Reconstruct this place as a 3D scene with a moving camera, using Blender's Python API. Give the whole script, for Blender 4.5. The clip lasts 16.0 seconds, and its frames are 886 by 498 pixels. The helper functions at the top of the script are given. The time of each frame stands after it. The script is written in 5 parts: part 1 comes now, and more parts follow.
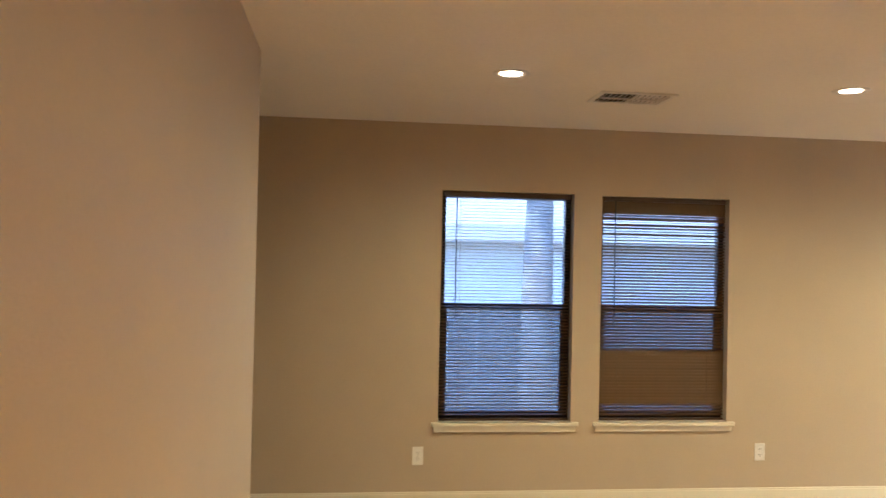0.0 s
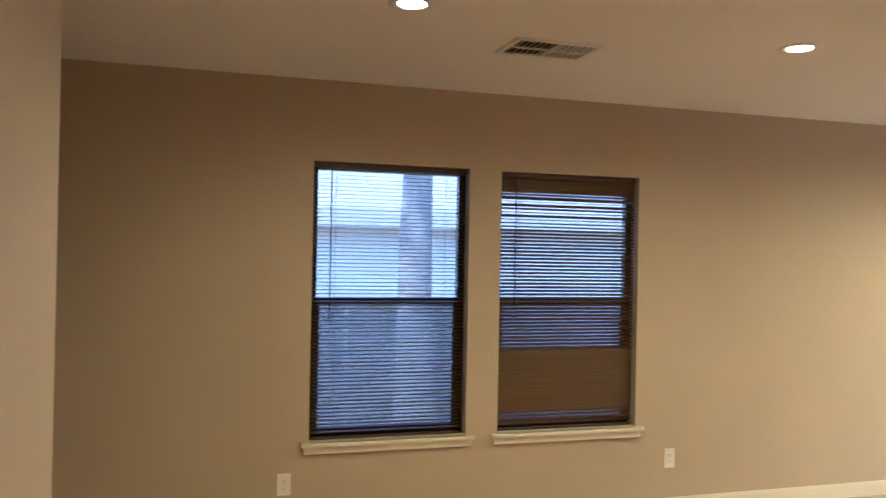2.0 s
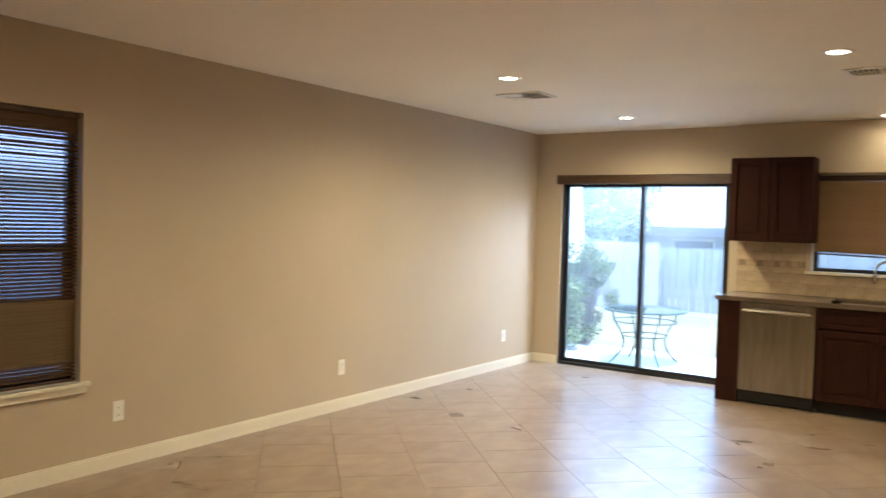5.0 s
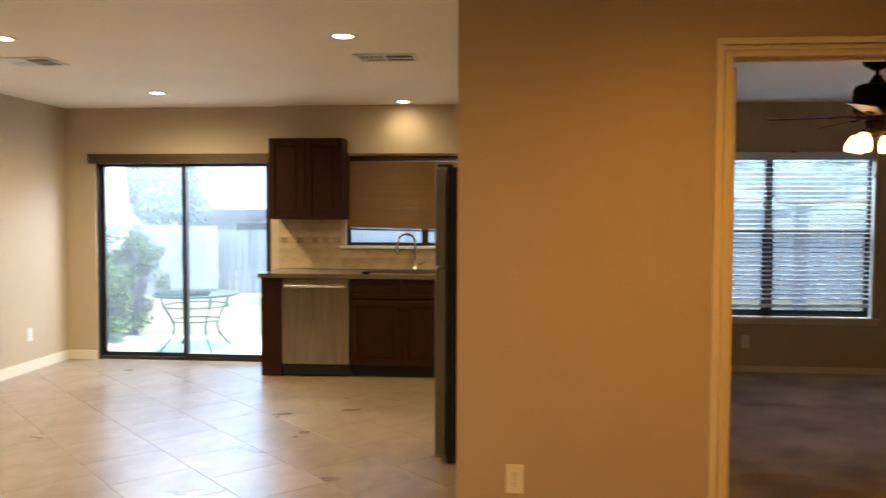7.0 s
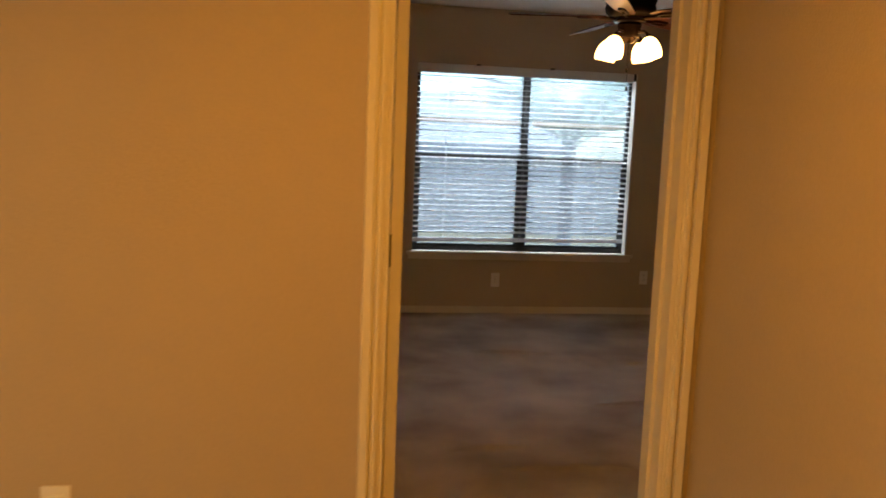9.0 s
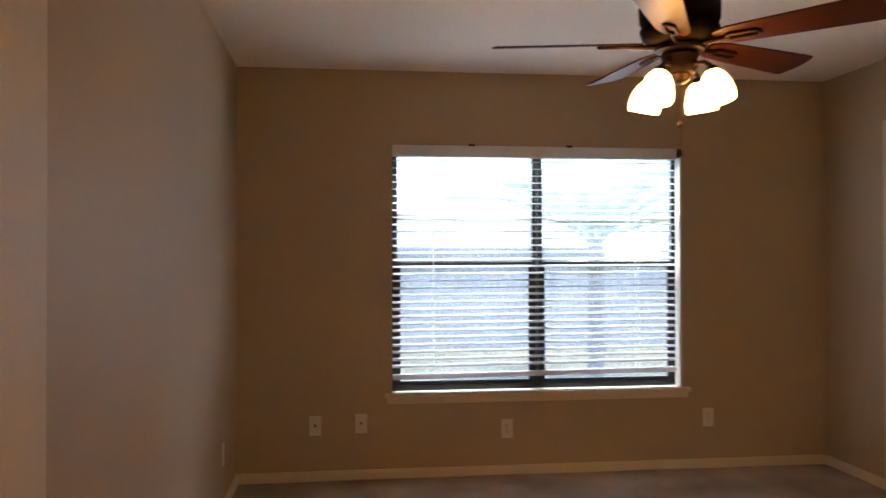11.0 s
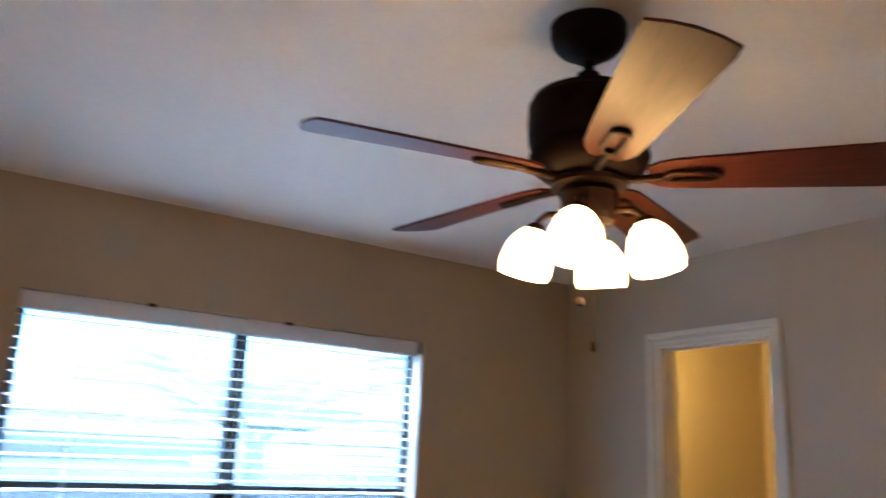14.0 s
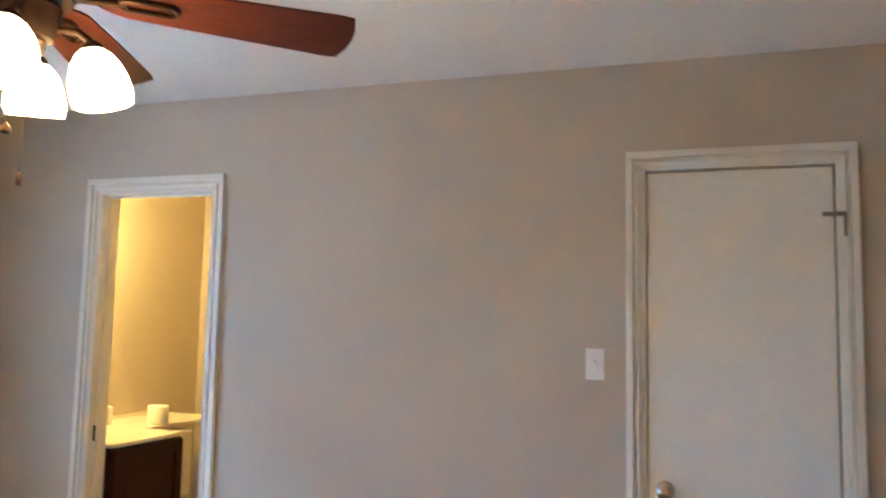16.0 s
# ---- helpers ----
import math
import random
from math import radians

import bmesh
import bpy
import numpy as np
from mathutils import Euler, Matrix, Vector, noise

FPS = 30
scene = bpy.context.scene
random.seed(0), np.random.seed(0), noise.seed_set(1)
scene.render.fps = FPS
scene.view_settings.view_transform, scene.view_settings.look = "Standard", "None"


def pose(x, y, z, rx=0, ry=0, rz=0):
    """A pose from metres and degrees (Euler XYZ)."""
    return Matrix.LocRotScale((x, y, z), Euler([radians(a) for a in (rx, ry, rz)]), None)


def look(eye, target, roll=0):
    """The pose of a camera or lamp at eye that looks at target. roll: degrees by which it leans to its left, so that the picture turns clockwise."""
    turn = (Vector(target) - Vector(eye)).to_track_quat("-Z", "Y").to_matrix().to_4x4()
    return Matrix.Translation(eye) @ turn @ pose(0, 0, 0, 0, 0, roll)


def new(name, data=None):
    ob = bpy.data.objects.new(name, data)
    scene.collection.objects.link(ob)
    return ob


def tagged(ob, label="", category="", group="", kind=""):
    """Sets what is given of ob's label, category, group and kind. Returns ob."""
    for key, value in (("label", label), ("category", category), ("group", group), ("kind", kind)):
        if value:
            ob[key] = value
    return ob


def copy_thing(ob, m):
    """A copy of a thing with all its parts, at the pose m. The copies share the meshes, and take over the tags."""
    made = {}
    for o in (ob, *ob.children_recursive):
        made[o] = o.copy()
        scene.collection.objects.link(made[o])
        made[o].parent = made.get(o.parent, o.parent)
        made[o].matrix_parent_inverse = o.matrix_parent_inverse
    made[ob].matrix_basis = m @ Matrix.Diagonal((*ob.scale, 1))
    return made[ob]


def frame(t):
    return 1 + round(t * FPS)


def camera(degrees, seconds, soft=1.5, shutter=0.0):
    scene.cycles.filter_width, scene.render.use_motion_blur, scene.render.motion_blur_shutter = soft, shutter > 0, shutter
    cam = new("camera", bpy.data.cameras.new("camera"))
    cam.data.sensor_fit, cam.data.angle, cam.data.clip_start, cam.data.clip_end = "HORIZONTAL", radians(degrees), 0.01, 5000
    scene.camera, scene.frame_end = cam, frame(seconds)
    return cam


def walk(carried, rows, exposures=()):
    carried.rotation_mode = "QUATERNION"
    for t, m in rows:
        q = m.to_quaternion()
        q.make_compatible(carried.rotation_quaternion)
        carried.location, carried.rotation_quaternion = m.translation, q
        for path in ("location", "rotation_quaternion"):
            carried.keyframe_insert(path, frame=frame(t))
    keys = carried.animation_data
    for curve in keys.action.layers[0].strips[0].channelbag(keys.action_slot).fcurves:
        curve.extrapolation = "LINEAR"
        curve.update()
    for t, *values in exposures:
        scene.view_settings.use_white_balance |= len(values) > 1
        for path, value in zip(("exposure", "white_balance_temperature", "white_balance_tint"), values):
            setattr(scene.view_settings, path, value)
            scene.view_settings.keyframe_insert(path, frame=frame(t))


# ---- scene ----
cam = camera(57.6, 16.0, shutter=0.5)
PATH = [
    (0, (5.119, -0.596, 1.547), (3.133, -0.361, 1.581), 1.2),
    (0.5, (4.835, -0.616, 1.521), (2.867, -0.264, 1.573), 0.4),
    (1, (4.585, -0.587, 1.526), (2.63, -0.166, 1.551), 0.8),
    (1.5, (4.381, -0.569, 1.553), (2.44, -0.087, 1.562), 1.5),
    (2, (4.251, -0.584, 1.536), (2.339, 0.001, 1.547), 1.1),
    (2.5, (4.184, -0.623, 1.507), (2.345, 0.163, 1.514), 1.4),
    (3, (4.162, -0.641, 1.497), (2.451, 0.394, 1.472), 1.8),
    (3.5, (4.168, -0.592, 1.535), (2.597, 0.644, 1.46), 2.4),
    (3.7, (4.151, -0.584, 1.538), (2.643, 0.727, 1.452), 2.7),
    (5.8, (4.16, -0.515, 1.435), (3.333, 1.305, 1.371), -0.1),
    (6, (4.18, -0.487, 1.446), (3.465, 1.379, 1.375), -0.4),
    (6.5, (4.243, -0.427, 1.439), (3.84, 1.531, 1.366), -0.6),
    (7, (4.355, -0.356, 1.44), (4.178, 1.634, 1.351), 0.2),
    (7.5, (4.479, -0.204, 1.422), (4.441, 1.792, 1.294), 1.9),
    (8, (4.594, 0.082, 1.343), (4.778, 2.059, 1.103), 2.2),
    (8.2, (4.654, 0.234, 1.33), (4.908, 2.195, 1.028), 1.9),
    (10.3, (5.362, 1.764, 1.306), (5.692, 3.735, 1.225), 2.0),
    (10.4, (5.361, 1.861, 1.304), (5.682, 3.834, 1.239), 2.1),
    (10.5, (5.381, 1.919, 1.278), (5.69, 3.895, 1.263), 2.1),
    (10.7, (5.423, 2.134, 1.33), (5.723, 4.112, 1.346), 0.8),
    (11, (5.478, 2.33, 1.327), (5.718, 4.316, 1.345), -0.1),
    (11.5, (5.521, 2.638, 1.385), (5.589, 4.627, 1.581), 1.2),
    (12, (5.518, 2.942, 1.41), (5.607, 4.892, 1.844), 1.9),
    (12.5, (5.493, 3.21, 1.422), (5.695, 5.118, 1.985), 2.2),
    (13, (5.496, 3.479, 1.436), (5.798, 5.373, 2.005), 2.8),
    (13.4, (5.452, 3.628, 1.441), (6.06, 5.46, 1.966), 2.5),
    (13.5, (5.461, 3.668, 1.451), (6.139, 5.475, 1.975), 1.9),
    (14, (5.433, 3.761, 1.441), (6.493, 5.38, 1.945), 2.6),
    (14.5, (5.451, 3.786, 1.433), (6.847, 5.153, 1.86), 2.1),
    (15, (5.458, 3.779, 1.427), (7.076, 4.905, 1.762), 1.1),
    (15.3, (5.468, 3.764, 1.441), (7.192, 4.734, 1.734), 0.7),
    (15.5, (5.464, 3.771, 1.428), (7.256, 4.609, 1.723), 1.0),
    (16, (5.467, 3.763, 1.421), (7.354, 4.394, 1.619), 1.2),
]
EXPOSURES = [(0, 3.7, 5000, 10), (1.5, 3.6, 4950, 10), (3, 3.15, 4750, 10), (3.6, 3.2, 4950, 10), (6, 3.05, 4950, 10), (6.5, 3.05, 5000, 10), (7, 3.05, 5550, 10),
             (7.5, 3.1, 6200, 10), (8.2, 3.15, 6400, 10), (10.4, 3.45, 5000, 10), (11, 3.9, 5950, 14), (11.5, 4.05, 6700, 20), (12, 4.25, 6500, 20),
             (12.5, 4.45, 5000, 4), (13, 4.6, 4600, 3), (14, 4.3, 4550, 6), (14.5, 4.25, 4550, 7), (15.2, 4.85, 4500, 2), (16, 5.5, 4050, -2)]
walk(cam, [(t, look(e, g, r)) for t, e, g, r in PATH], EXPOSURES)

# ---- world, sun and large lights ----
world = bpy.data.worlds.new("sky")
scene.world = world
world.use_nodes = True
_nt = world.node_tree
_bg = _nt.nodes["Background"]
_sky = _nt.nodes.new("ShaderNodeTexSky")
_sky.sky_type = "NISHITA"
_sky.sun_disc = False
_sky.sun_elevation, _sky.sun_rotation = radians(73), radians(135)
_sky.dust_density, _sky.air_density = 1.3, 1.0
_nt.links.new(_sky.outputs[0], _bg.inputs[0])
_bg.inputs[1].default_value = 0.15

_sun = bpy.data.lights.new("sun", "SUN")
_sun.energy, _sun.angle, _sun.color = 3.2, radians(1), (1, 0.95, 0.88)
sun = new("sun", _sun)
sun.matrix_world = look((0, 0, 0), (-0.2, 0.2, -0.93))

WARM = (1.0, 0.735, 0.33)
HALL_WARM = (1.0, 0.38, 0.015)
DOWNLIGHTS = [(1.425, 0.145), (1.413, 1.856), (1.396, 4.10), (3.379, 4.19), (1.358, 6.227), (3.35, 6.87), (4.013, 5.76),
              (3.42, 0.9), (5.1, 1.5)]
LAMP_SHARE = (0.7, 0.7, 2.3, 1.5, 2.2, 0.12, 1.0, 1.2, 1.3)
DOWN_W = 2.3
for (x, y), share in zip(DOWNLIGHTS, LAMP_SHARE):
    ld = bpy.data.lights.new("downlight_lamp", "SPOT")
    ld.energy, ld.color, ld.spot_size, ld.spot_blend, ld.shadow_soft_size = DOWN_W * 5 * share, WARM, radians(172), 1.0, 0.08
    if y in (0.9, 1.5):
        ld.color = HALL_WARM if y == 1.5 else (1.0, 0.62, 0.22)
    lo = new("downlight_lamp", ld)
    lo.matrix_world = pose(x, y, 2.405)
# unseen area lamp added outside above the patio door, to strengthen its sky light
ld = bpy.data.lights.new("patio_door_fill", "AREA")
ld.shape, ld.size, ld.size_y, ld.energy, ld.color = "RECTANGLE", 1.7, 0.7, 22.0, (0.86, 0.94, 1.0)
new("patio_door_fill", ld).matrix_world = look((1.17, 7.68, 2.30), (1.05, 5.4, 0.0))
# unseen area lamp added outside above the bedroom window, to brighten the dim room
ld = bpy.data.lights.new("bedroom_window_fill", "AREA")
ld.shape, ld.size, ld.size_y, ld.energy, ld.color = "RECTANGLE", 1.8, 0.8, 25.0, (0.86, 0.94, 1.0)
new("bedroom_window_fill", ld).matrix_world = look((6.66, 7.92, 2.72), (6.66, 7.15, 1.35))
BATH_W = 1.9
ld = bpy.data.lights.new("bath_lamp", "POINT")
ld.energy, ld.color, ld.shadow_soft_size = BATH_W, (1.0, 0.55, 0.09), 0.12
new("bath_lamp", ld).matrix_world = pose(8.95, 6.9, 1.9)
FAN_GLOW = 1.4

# ---- materials ----
MATS = {}


def mat(name, color, rough=0.6, metal=0.0, scale=40.0, vary=0.08, bump=0.0, bscale=None, big=1.5, bigvary=0.05, coat=0.0, rand=0.0,
        spec=0.5):
    """A surface with fine grain and broad patches over one base colour, and fine relief."""
    if name in MATS:
        return MATS[name]
    m = bpy.data.materials.new(name)
    m.use_nodes = True
    nt = m.node_tree
    b = nt.nodes["Principled BSDF"]
    b.inputs["Roughness"].default_value, b.inputs["Metallic"].default_value = rough, metal
    b.inputs["Coat Weight"].default_value = coat
    b.inputs["Specular IOR Level"].default_value = spec
    co = nt.nodes.new("ShaderNodeTexCoord")
    n1, n2 = nt.nodes.new("ShaderNodeTexNoise"), nt.nodes.new("ShaderNodeTexNoise")
    n1.inputs["Scale"].default_value, n2.inputs["Scale"].default_value = scale, big
    n1.inputs["Detail"].default_value, n2.inputs["Detail"].default_value = 4, 3
    for n in (n1, n2):
        nt.links.new(co.outputs["Object"], n.inputs["Vector"])

    def ramp(src, v):
        r = nt.nodes.new("ShaderNodeMapRange")
        r.inputs["From Min"].default_value, r.inputs["From Max"].default_value = 0.3, 0.7
        r.inputs["To Min"].default_value, r.inputs["To Max"].default_value = 1 - v, 1 + v
        nt.links.new(src, r.inputs["Value"])
        return r.outputs[0]
    mul = nt.nodes.new("ShaderNodeMath")
    mul.operation = "MULTIPLY"
    nt.links.new(ramp(n1.outputs[0], vary), mul.inputs[0])
    nt.links.new(ramp(n2.outputs[0], bigvary), mul.inputs[1])
    out = mul.outputs[0]
    if rand:
        oi = nt.nodes.new("ShaderNodeObjectInfo")
        rr = nt.nodes.new("ShaderNodeMapRange")
        rr.inputs["To Min"].default_value, rr.inputs["To Max"].default_value = 1 - rand, 1 + rand
        nt.links.new(oi.outputs["Random"], rr.inputs["Value"])
        m2 = nt.nodes.new("ShaderNodeMath")
        m2.operation = "MULTIPLY"
        nt.links.new(out, m2.inputs[0]), nt.links.new(rr.outputs[0], m2.inputs[1])
        out = m2.outputs[0]
    mix = nt.nodes.new("ShaderNodeVectorMath")
    mix.operation = "SCALE"
    mix.inputs[0].default_value = color[:3]
    nt.links.new(out, mix.inputs["Scale"])
    nt.links.new(mix.outputs[0], b.inputs["Base Color"])
    if bump:
        bn = nt.nodes.new("ShaderNodeBump")
        n3 = nt.nodes.new("ShaderNodeTexNoise")
        n3.inputs["Scale"].default_value, n3.inputs["Detail"].default_value = bscale or scale, 3
        nt.links.new(co.outputs["Object"], n3.inputs["Vector"])
        nt.links.new(n3.outputs[0], bn.inputs["Height"])
        bn.inputs["Strength"].default_value, bn.inputs["Distance"].default_value = bump, 0.004
        nt.links.new(bn.outputs[0], b.inputs["Normal"])
    MATS[name] = m
    return m


def glow(name, color, strength, base=(0.9, 0.88, 0.8)):
    m = mat(name, base, 0.4)
    b = m.node_tree.nodes["Principled BSDF"]
    b.inputs["Emission Color"].default_value, b.inputs["Emission Strength"].default_value = (*color, 1), strength
    return m


def glass(name, tint=(1, 1, 1), veil=0.0):
    m = bpy.data.materials.new(name)
    m.use_nodes = True
    nt = m.node_tree
    tr, gl, mx, fr = (nt.nodes.new(k) for k in ("ShaderNodeBsdfTransparent", "ShaderNodeBsdfGlossy", "ShaderNodeMixShader", "ShaderNodeFresnel"))
    tr.inputs[0].default_value = (*tint, 1)
    gl.inputs["Roughness"].default_value = 0.02
    nt.links.new(fr.outputs[0], mx.inputs[0]), nt.links.new(tr.outputs[0], mx.inputs[1]), nt.links.new(gl.outputs[0], mx.inputs[2])
    out = mx
    # a pale veil over the pane, painted for the haze of glare
    if veil:
        tl, out, n, r = (nt.nodes.new(k) for k in ("ShaderNodeBsdfTranslucent", "ShaderNodeMixShader", "ShaderNodeTexNoise", "ShaderNodeMapRange"))
        tl.inputs[0].default_value = (0.9, 0.92, 0.95, 1)
        n.inputs["Scale"].default_value = 3.0
        r.inputs["To Min"].default_value, r.inputs["To Max"].default_value = veil * 0.5, veil * 1.5
        nt.links.new(n.outputs[0], r.inputs["Value"]), nt.links.new(r.outputs[0], out.inputs[0])
        nt.links.new(mx.outputs[0], out.inputs[1]), nt.links.new(tl.outputs[0], out.inputs[2])
    nt.links.new(out.outputs[0], nt.nodes["Material Output"].inputs[0])
    return m


def wood(name, color, dark, rough=0.35, scale=6.0, coat=0.2, axis=0):
    """Grain that runs along one axis of the object."""
    m = bpy.data.materials.new(name)
    m.use_nodes = True
    nt = m.node_tree
    b = nt.nodes["Principled BSDF"]
    b.inputs["Roughness"].default_value, b.inputs["Coat Weight"].default_value = rough, coat
    b.inputs["Specular IOR Level"].default_value = 0.3
    co, mp, n = nt.nodes.new("ShaderNodeTexCoord"), nt.nodes.new("ShaderNodeMapping"), nt.nodes.new("ShaderNodeTexNoise")
    s = [scale * 8] * 3
    s[axis] = scale * 0.6
    mp.inputs["Scale"].default_value = s
    n.inputs["Detail"].default_value, n.inputs["Distortion"].default_value = 6, 0.6
    cr = nt.nodes.new("ShaderNodeValToRGB")
    cr.color_ramp.elements[0].position, cr.color_ramp.elements[1].position = 0.35, 0.65
    cr.color_ramp.elements[0].color, cr.color_ramp.elements[1].color = (*dark, 1), (*color, 1)
    nt.links.new(co.outputs["Object"], mp.inputs[0]), nt.links.new(mp.outputs[0], n.inputs["Vector"])
    nt.links.new(n.outputs[0], cr.inputs[0]), nt.links.new(cr.outputs[0], b.inputs["Base Color"])
    bn = nt.nodes.new("ShaderNodeBump")
    bn.inputs["Strength"].default_value, bn.inputs["Distance"].default_value = 0.15, 0.002
    nt.links.new(n.outputs[0], bn.inputs["Height"]), nt.links.new(bn.outputs[0], b.inputs["Normal"])
    return m


PAINT = mat("tan_wall_paint", (0.465, 0.385, 0.278), 0.55, vary=0.02, scale=90, bump=0.25, bscale=160, bigvary=0.03)
CEIL = mat("ceiling_paint", (0.88, 0.835, 0.76), 0.7, vary=0.02, scale=60, bump=0.4, bscale=120, bigvary=0.02)
TRIM = mat("cream_trim_paint", (0.71, 0.66, 0.55), 0.35, vary=0.02, scale=30, bigvary=0.03, bump=0.05)
BRONZE = mat("dark_bronze_aluminium", (0.016, 0.015, 0.014), 0.45, metal=0.3, vary=0.1, bigvary=0.1)
WHITE_PLASTIC = mat("white_plastic", (0.78, 0.76, 0.72), 0.3, vary=0.01)
GREY_PLASTIC = mat("grey_slot", (0.12, 0.11, 0.10), 0.5)
MINI_SLAT = mat("beige_mini_slat", (0.36, 0.21, 0.08), 0.45, vary=0.04, rand=0.05)
BROWN_SLAT = mat("brown_mini_slat", (0.085, 0.042, 0.009), 0.4, vary=0.05, rand=0.06)
WIDE_SLAT = mat("white_faux_wood_slat", (0.80, 0.79, 0.77), 0.4, vary=0.03, rand=0.03)
_m = WIDE_SLAT.node_tree
_tl, _mx = _m.nodes.new("ShaderNodeBsdfTranslucent"), _m.nodes.new("ShaderNodeMixShader")
_tl.inputs[0].default_value, _mx.inputs[0].default_value = (0.85, 0.86, 0.88, 1), 0.24
_m.links.new(_m.nodes["Principled BSDF"].outputs[0], _mx.inputs[1]), _m.links.new(_tl.outputs[0], _mx.inputs[2])
_m.links.new(_mx.outputs[0], _m.nodes["Material Output"].inputs[0])
VALANCE = mat("brown_valance", (0.055, 0.027, 0.011), 0.5, vary=0.1)
# tints dim the bright outdoor view; the last number veils it like glare
GLASS = glass("window_glass", (0.76, 0.81, 0.81), 0.05)
SCREENED = glass("screened_window_glass", (0.46, 0.50, 0.55), 0.12)
DIMMED = glass("view_dimming_glass", (0.46, 0.51, 0.52), 0.05)
# insect screen, tinted further to dim the bright yard
MESHED = glass("meshed_window_glass", (0.40, 0.44, 0.46), 0.05)
# blue-grey tint put in to cool and dim the view
TINTED = glass("blue_dimming_glass", (0.72, 0.75, 0.80), 0.05)
CABINET = wood("dark_cherry_cabinet", (0.032, 0.0085, 0.004), (0.016, 0.005, 0.003), 0.5, 4, 0.0, axis=2)
CABINET.node_tree.nodes["Principled BSDF"].inputs["Specular IOR Level"].default_value = 0.12
STEEL = wood("brushed_stainless", (0.34, 0.295, 0.235), (0.26, 0.225, 0.175), 0.26, 0.7, 0.0, axis=2)
STEEL.node_tree.nodes["Principled BSDF"].inputs["Metallic"].default_value = 1.0
LATCH = mat("worn_latch_metal", (0.20, 0.17, 0.13), 0.45, metal=0.6, vary=0.2)
CHROME = mat("satin_nickel", (0.50, 0.45, 0.38), 0.25, metal=1.0, vary=0.03)
BLACK = mat("black_appliance", (0.012, 0.011, 0.011), 0.45, vary=0.1, spec=0.25)
GRANITE = mat("speckled_granite", (0.10, 0.072, 0.05), 0.18, scale=220, vary=0.55, bigvary=0.15, big=9)
TRAV = mat("travertine_splash", (0.42, 0.32, 0.205), 0.4, scale=18, vary=0.12, bump=0.3, rand=0.10, bigvary=0.08, big=5)
ACCENT = mat("accent_mosaic", (0.34, 0.25, 0.16), 0.3, scale=60, vary=0.2, rand=0.35)
GROUT = mat("sand_grout", (0.15, 0.105, 0.07), 0.8, scale=120, vary=0.1)
CARPET = mat("worn_grey_carpet", (0.40, 0.35, 0.31), 0.95, scale=420, vary=0.35, bump=1.0, bscale=500, big=2.2, bigvary=0.28, spec=0.1)
FAN_METAL = mat("oil_rubbed_bronze", (0.010, 0.005, 0.004), 0.6, metal=0.0, spec=0.08, scale=50, vary=0.25)
FAN_GOLD = mat("antique_brass", (0.022, 0.012, 0.007), 0.42, metal=0.75, spec=0.3, scale=50, vary=0.25)
BLADE = wood("mahogany_blade", (0.075, 0.017, 0.006), (0.048, 0.011, 0.004), 0.40, 4, 0.0, axis=0)
BLADE.node_tree.nodes["Principled BSDF"].inputs["Specular IOR Level"].default_value = 0.28
BLADE.node_tree.nodes["Bump"].inputs["Strength"].default_value = 0.02
SHADE = glow("lit_frosted_glass", (1.0, 0.47, 0.105), FAN_GLOW)
LENS = glow("lit_downlight_lens", (1.0, 0.72, 0.38), 4.5)
CONCRETE = mat("patio_concrete", (0.38, 0.345, 0.295), 0.85, scale=30, vary=0.12, bump=0.3, bigvary=0.12)
GRASS = mat("dry_lawn", (0.15, 0.125, 0.055), 0.95, scale=60, vary=0.35, bump=0.6, bigvary=0.25, big=0.6)
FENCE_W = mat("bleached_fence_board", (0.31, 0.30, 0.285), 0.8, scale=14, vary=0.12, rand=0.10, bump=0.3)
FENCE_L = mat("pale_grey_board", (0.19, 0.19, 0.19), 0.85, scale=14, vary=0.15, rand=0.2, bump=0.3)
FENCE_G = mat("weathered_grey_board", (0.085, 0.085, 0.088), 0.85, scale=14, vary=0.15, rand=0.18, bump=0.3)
LEAF = mat("shrub_leaf", (0.095, 0.135, 0.03), 0.65, spec=0.2, scale=30, vary=0.2, rand=0.3)
LEAF_T = mat("tree_leaf", (0.10, 0.165, 0.11), 0.5, scale=30, vary=0.2, rand=0.3)
PALE_BARK = mat("pale_shaggy_bark", (0.17, 0.16, 0.15), 0.95, scale=22, vary=0.35, bump=1.0, big=4, bigvary=0.2)
BARK = mat("tree_bark", (0.10, 0.085, 0.07), 0.9, scale=25, vary=0.35, bump=1.0)
ROOF = mat("asphalt_shingle", (0.13, 0.13, 0.135), 0.9, scale=45, vary=0.25, bump=0.4)
ROOF_PALE = mat("pale_shingle", (0.20, 0.20, 0.21), 0.9, scale=45, vary=0.2, bump=0.4)
# neighbour's pale wall, darkened in its colour to keep sunlight from whitening it
SIDING_DIM = mat("dimmed_siding", (0.17, 0.18, 0.20), 0.75, scale=10, vary=0.06)
FASCIA = mat("grey_fascia", (0.05, 0.055, 0.065), 0.7, scale=12, vary=0.08)
# side house wall, raised in its colour to look sunlit
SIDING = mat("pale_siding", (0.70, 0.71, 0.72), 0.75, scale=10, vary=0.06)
TABLE_METAL = mat("green_powder_coat", (0.03, 0.055, 0.048), 0.5, spec=0.2)
TABLE_GLASS = glass("table_glass", (0.55, 0.68, 0.66))
CLOTH = mat("white_canvas", (0.80, 0.79, 0.78), 0.9, scale=70, vary=0.05, bump=0.2)
VANITY_TOP = mat("cream_cultured_marble", (0.74, 0.66, 0.52), 0.25, scale=9, vary=0.05)
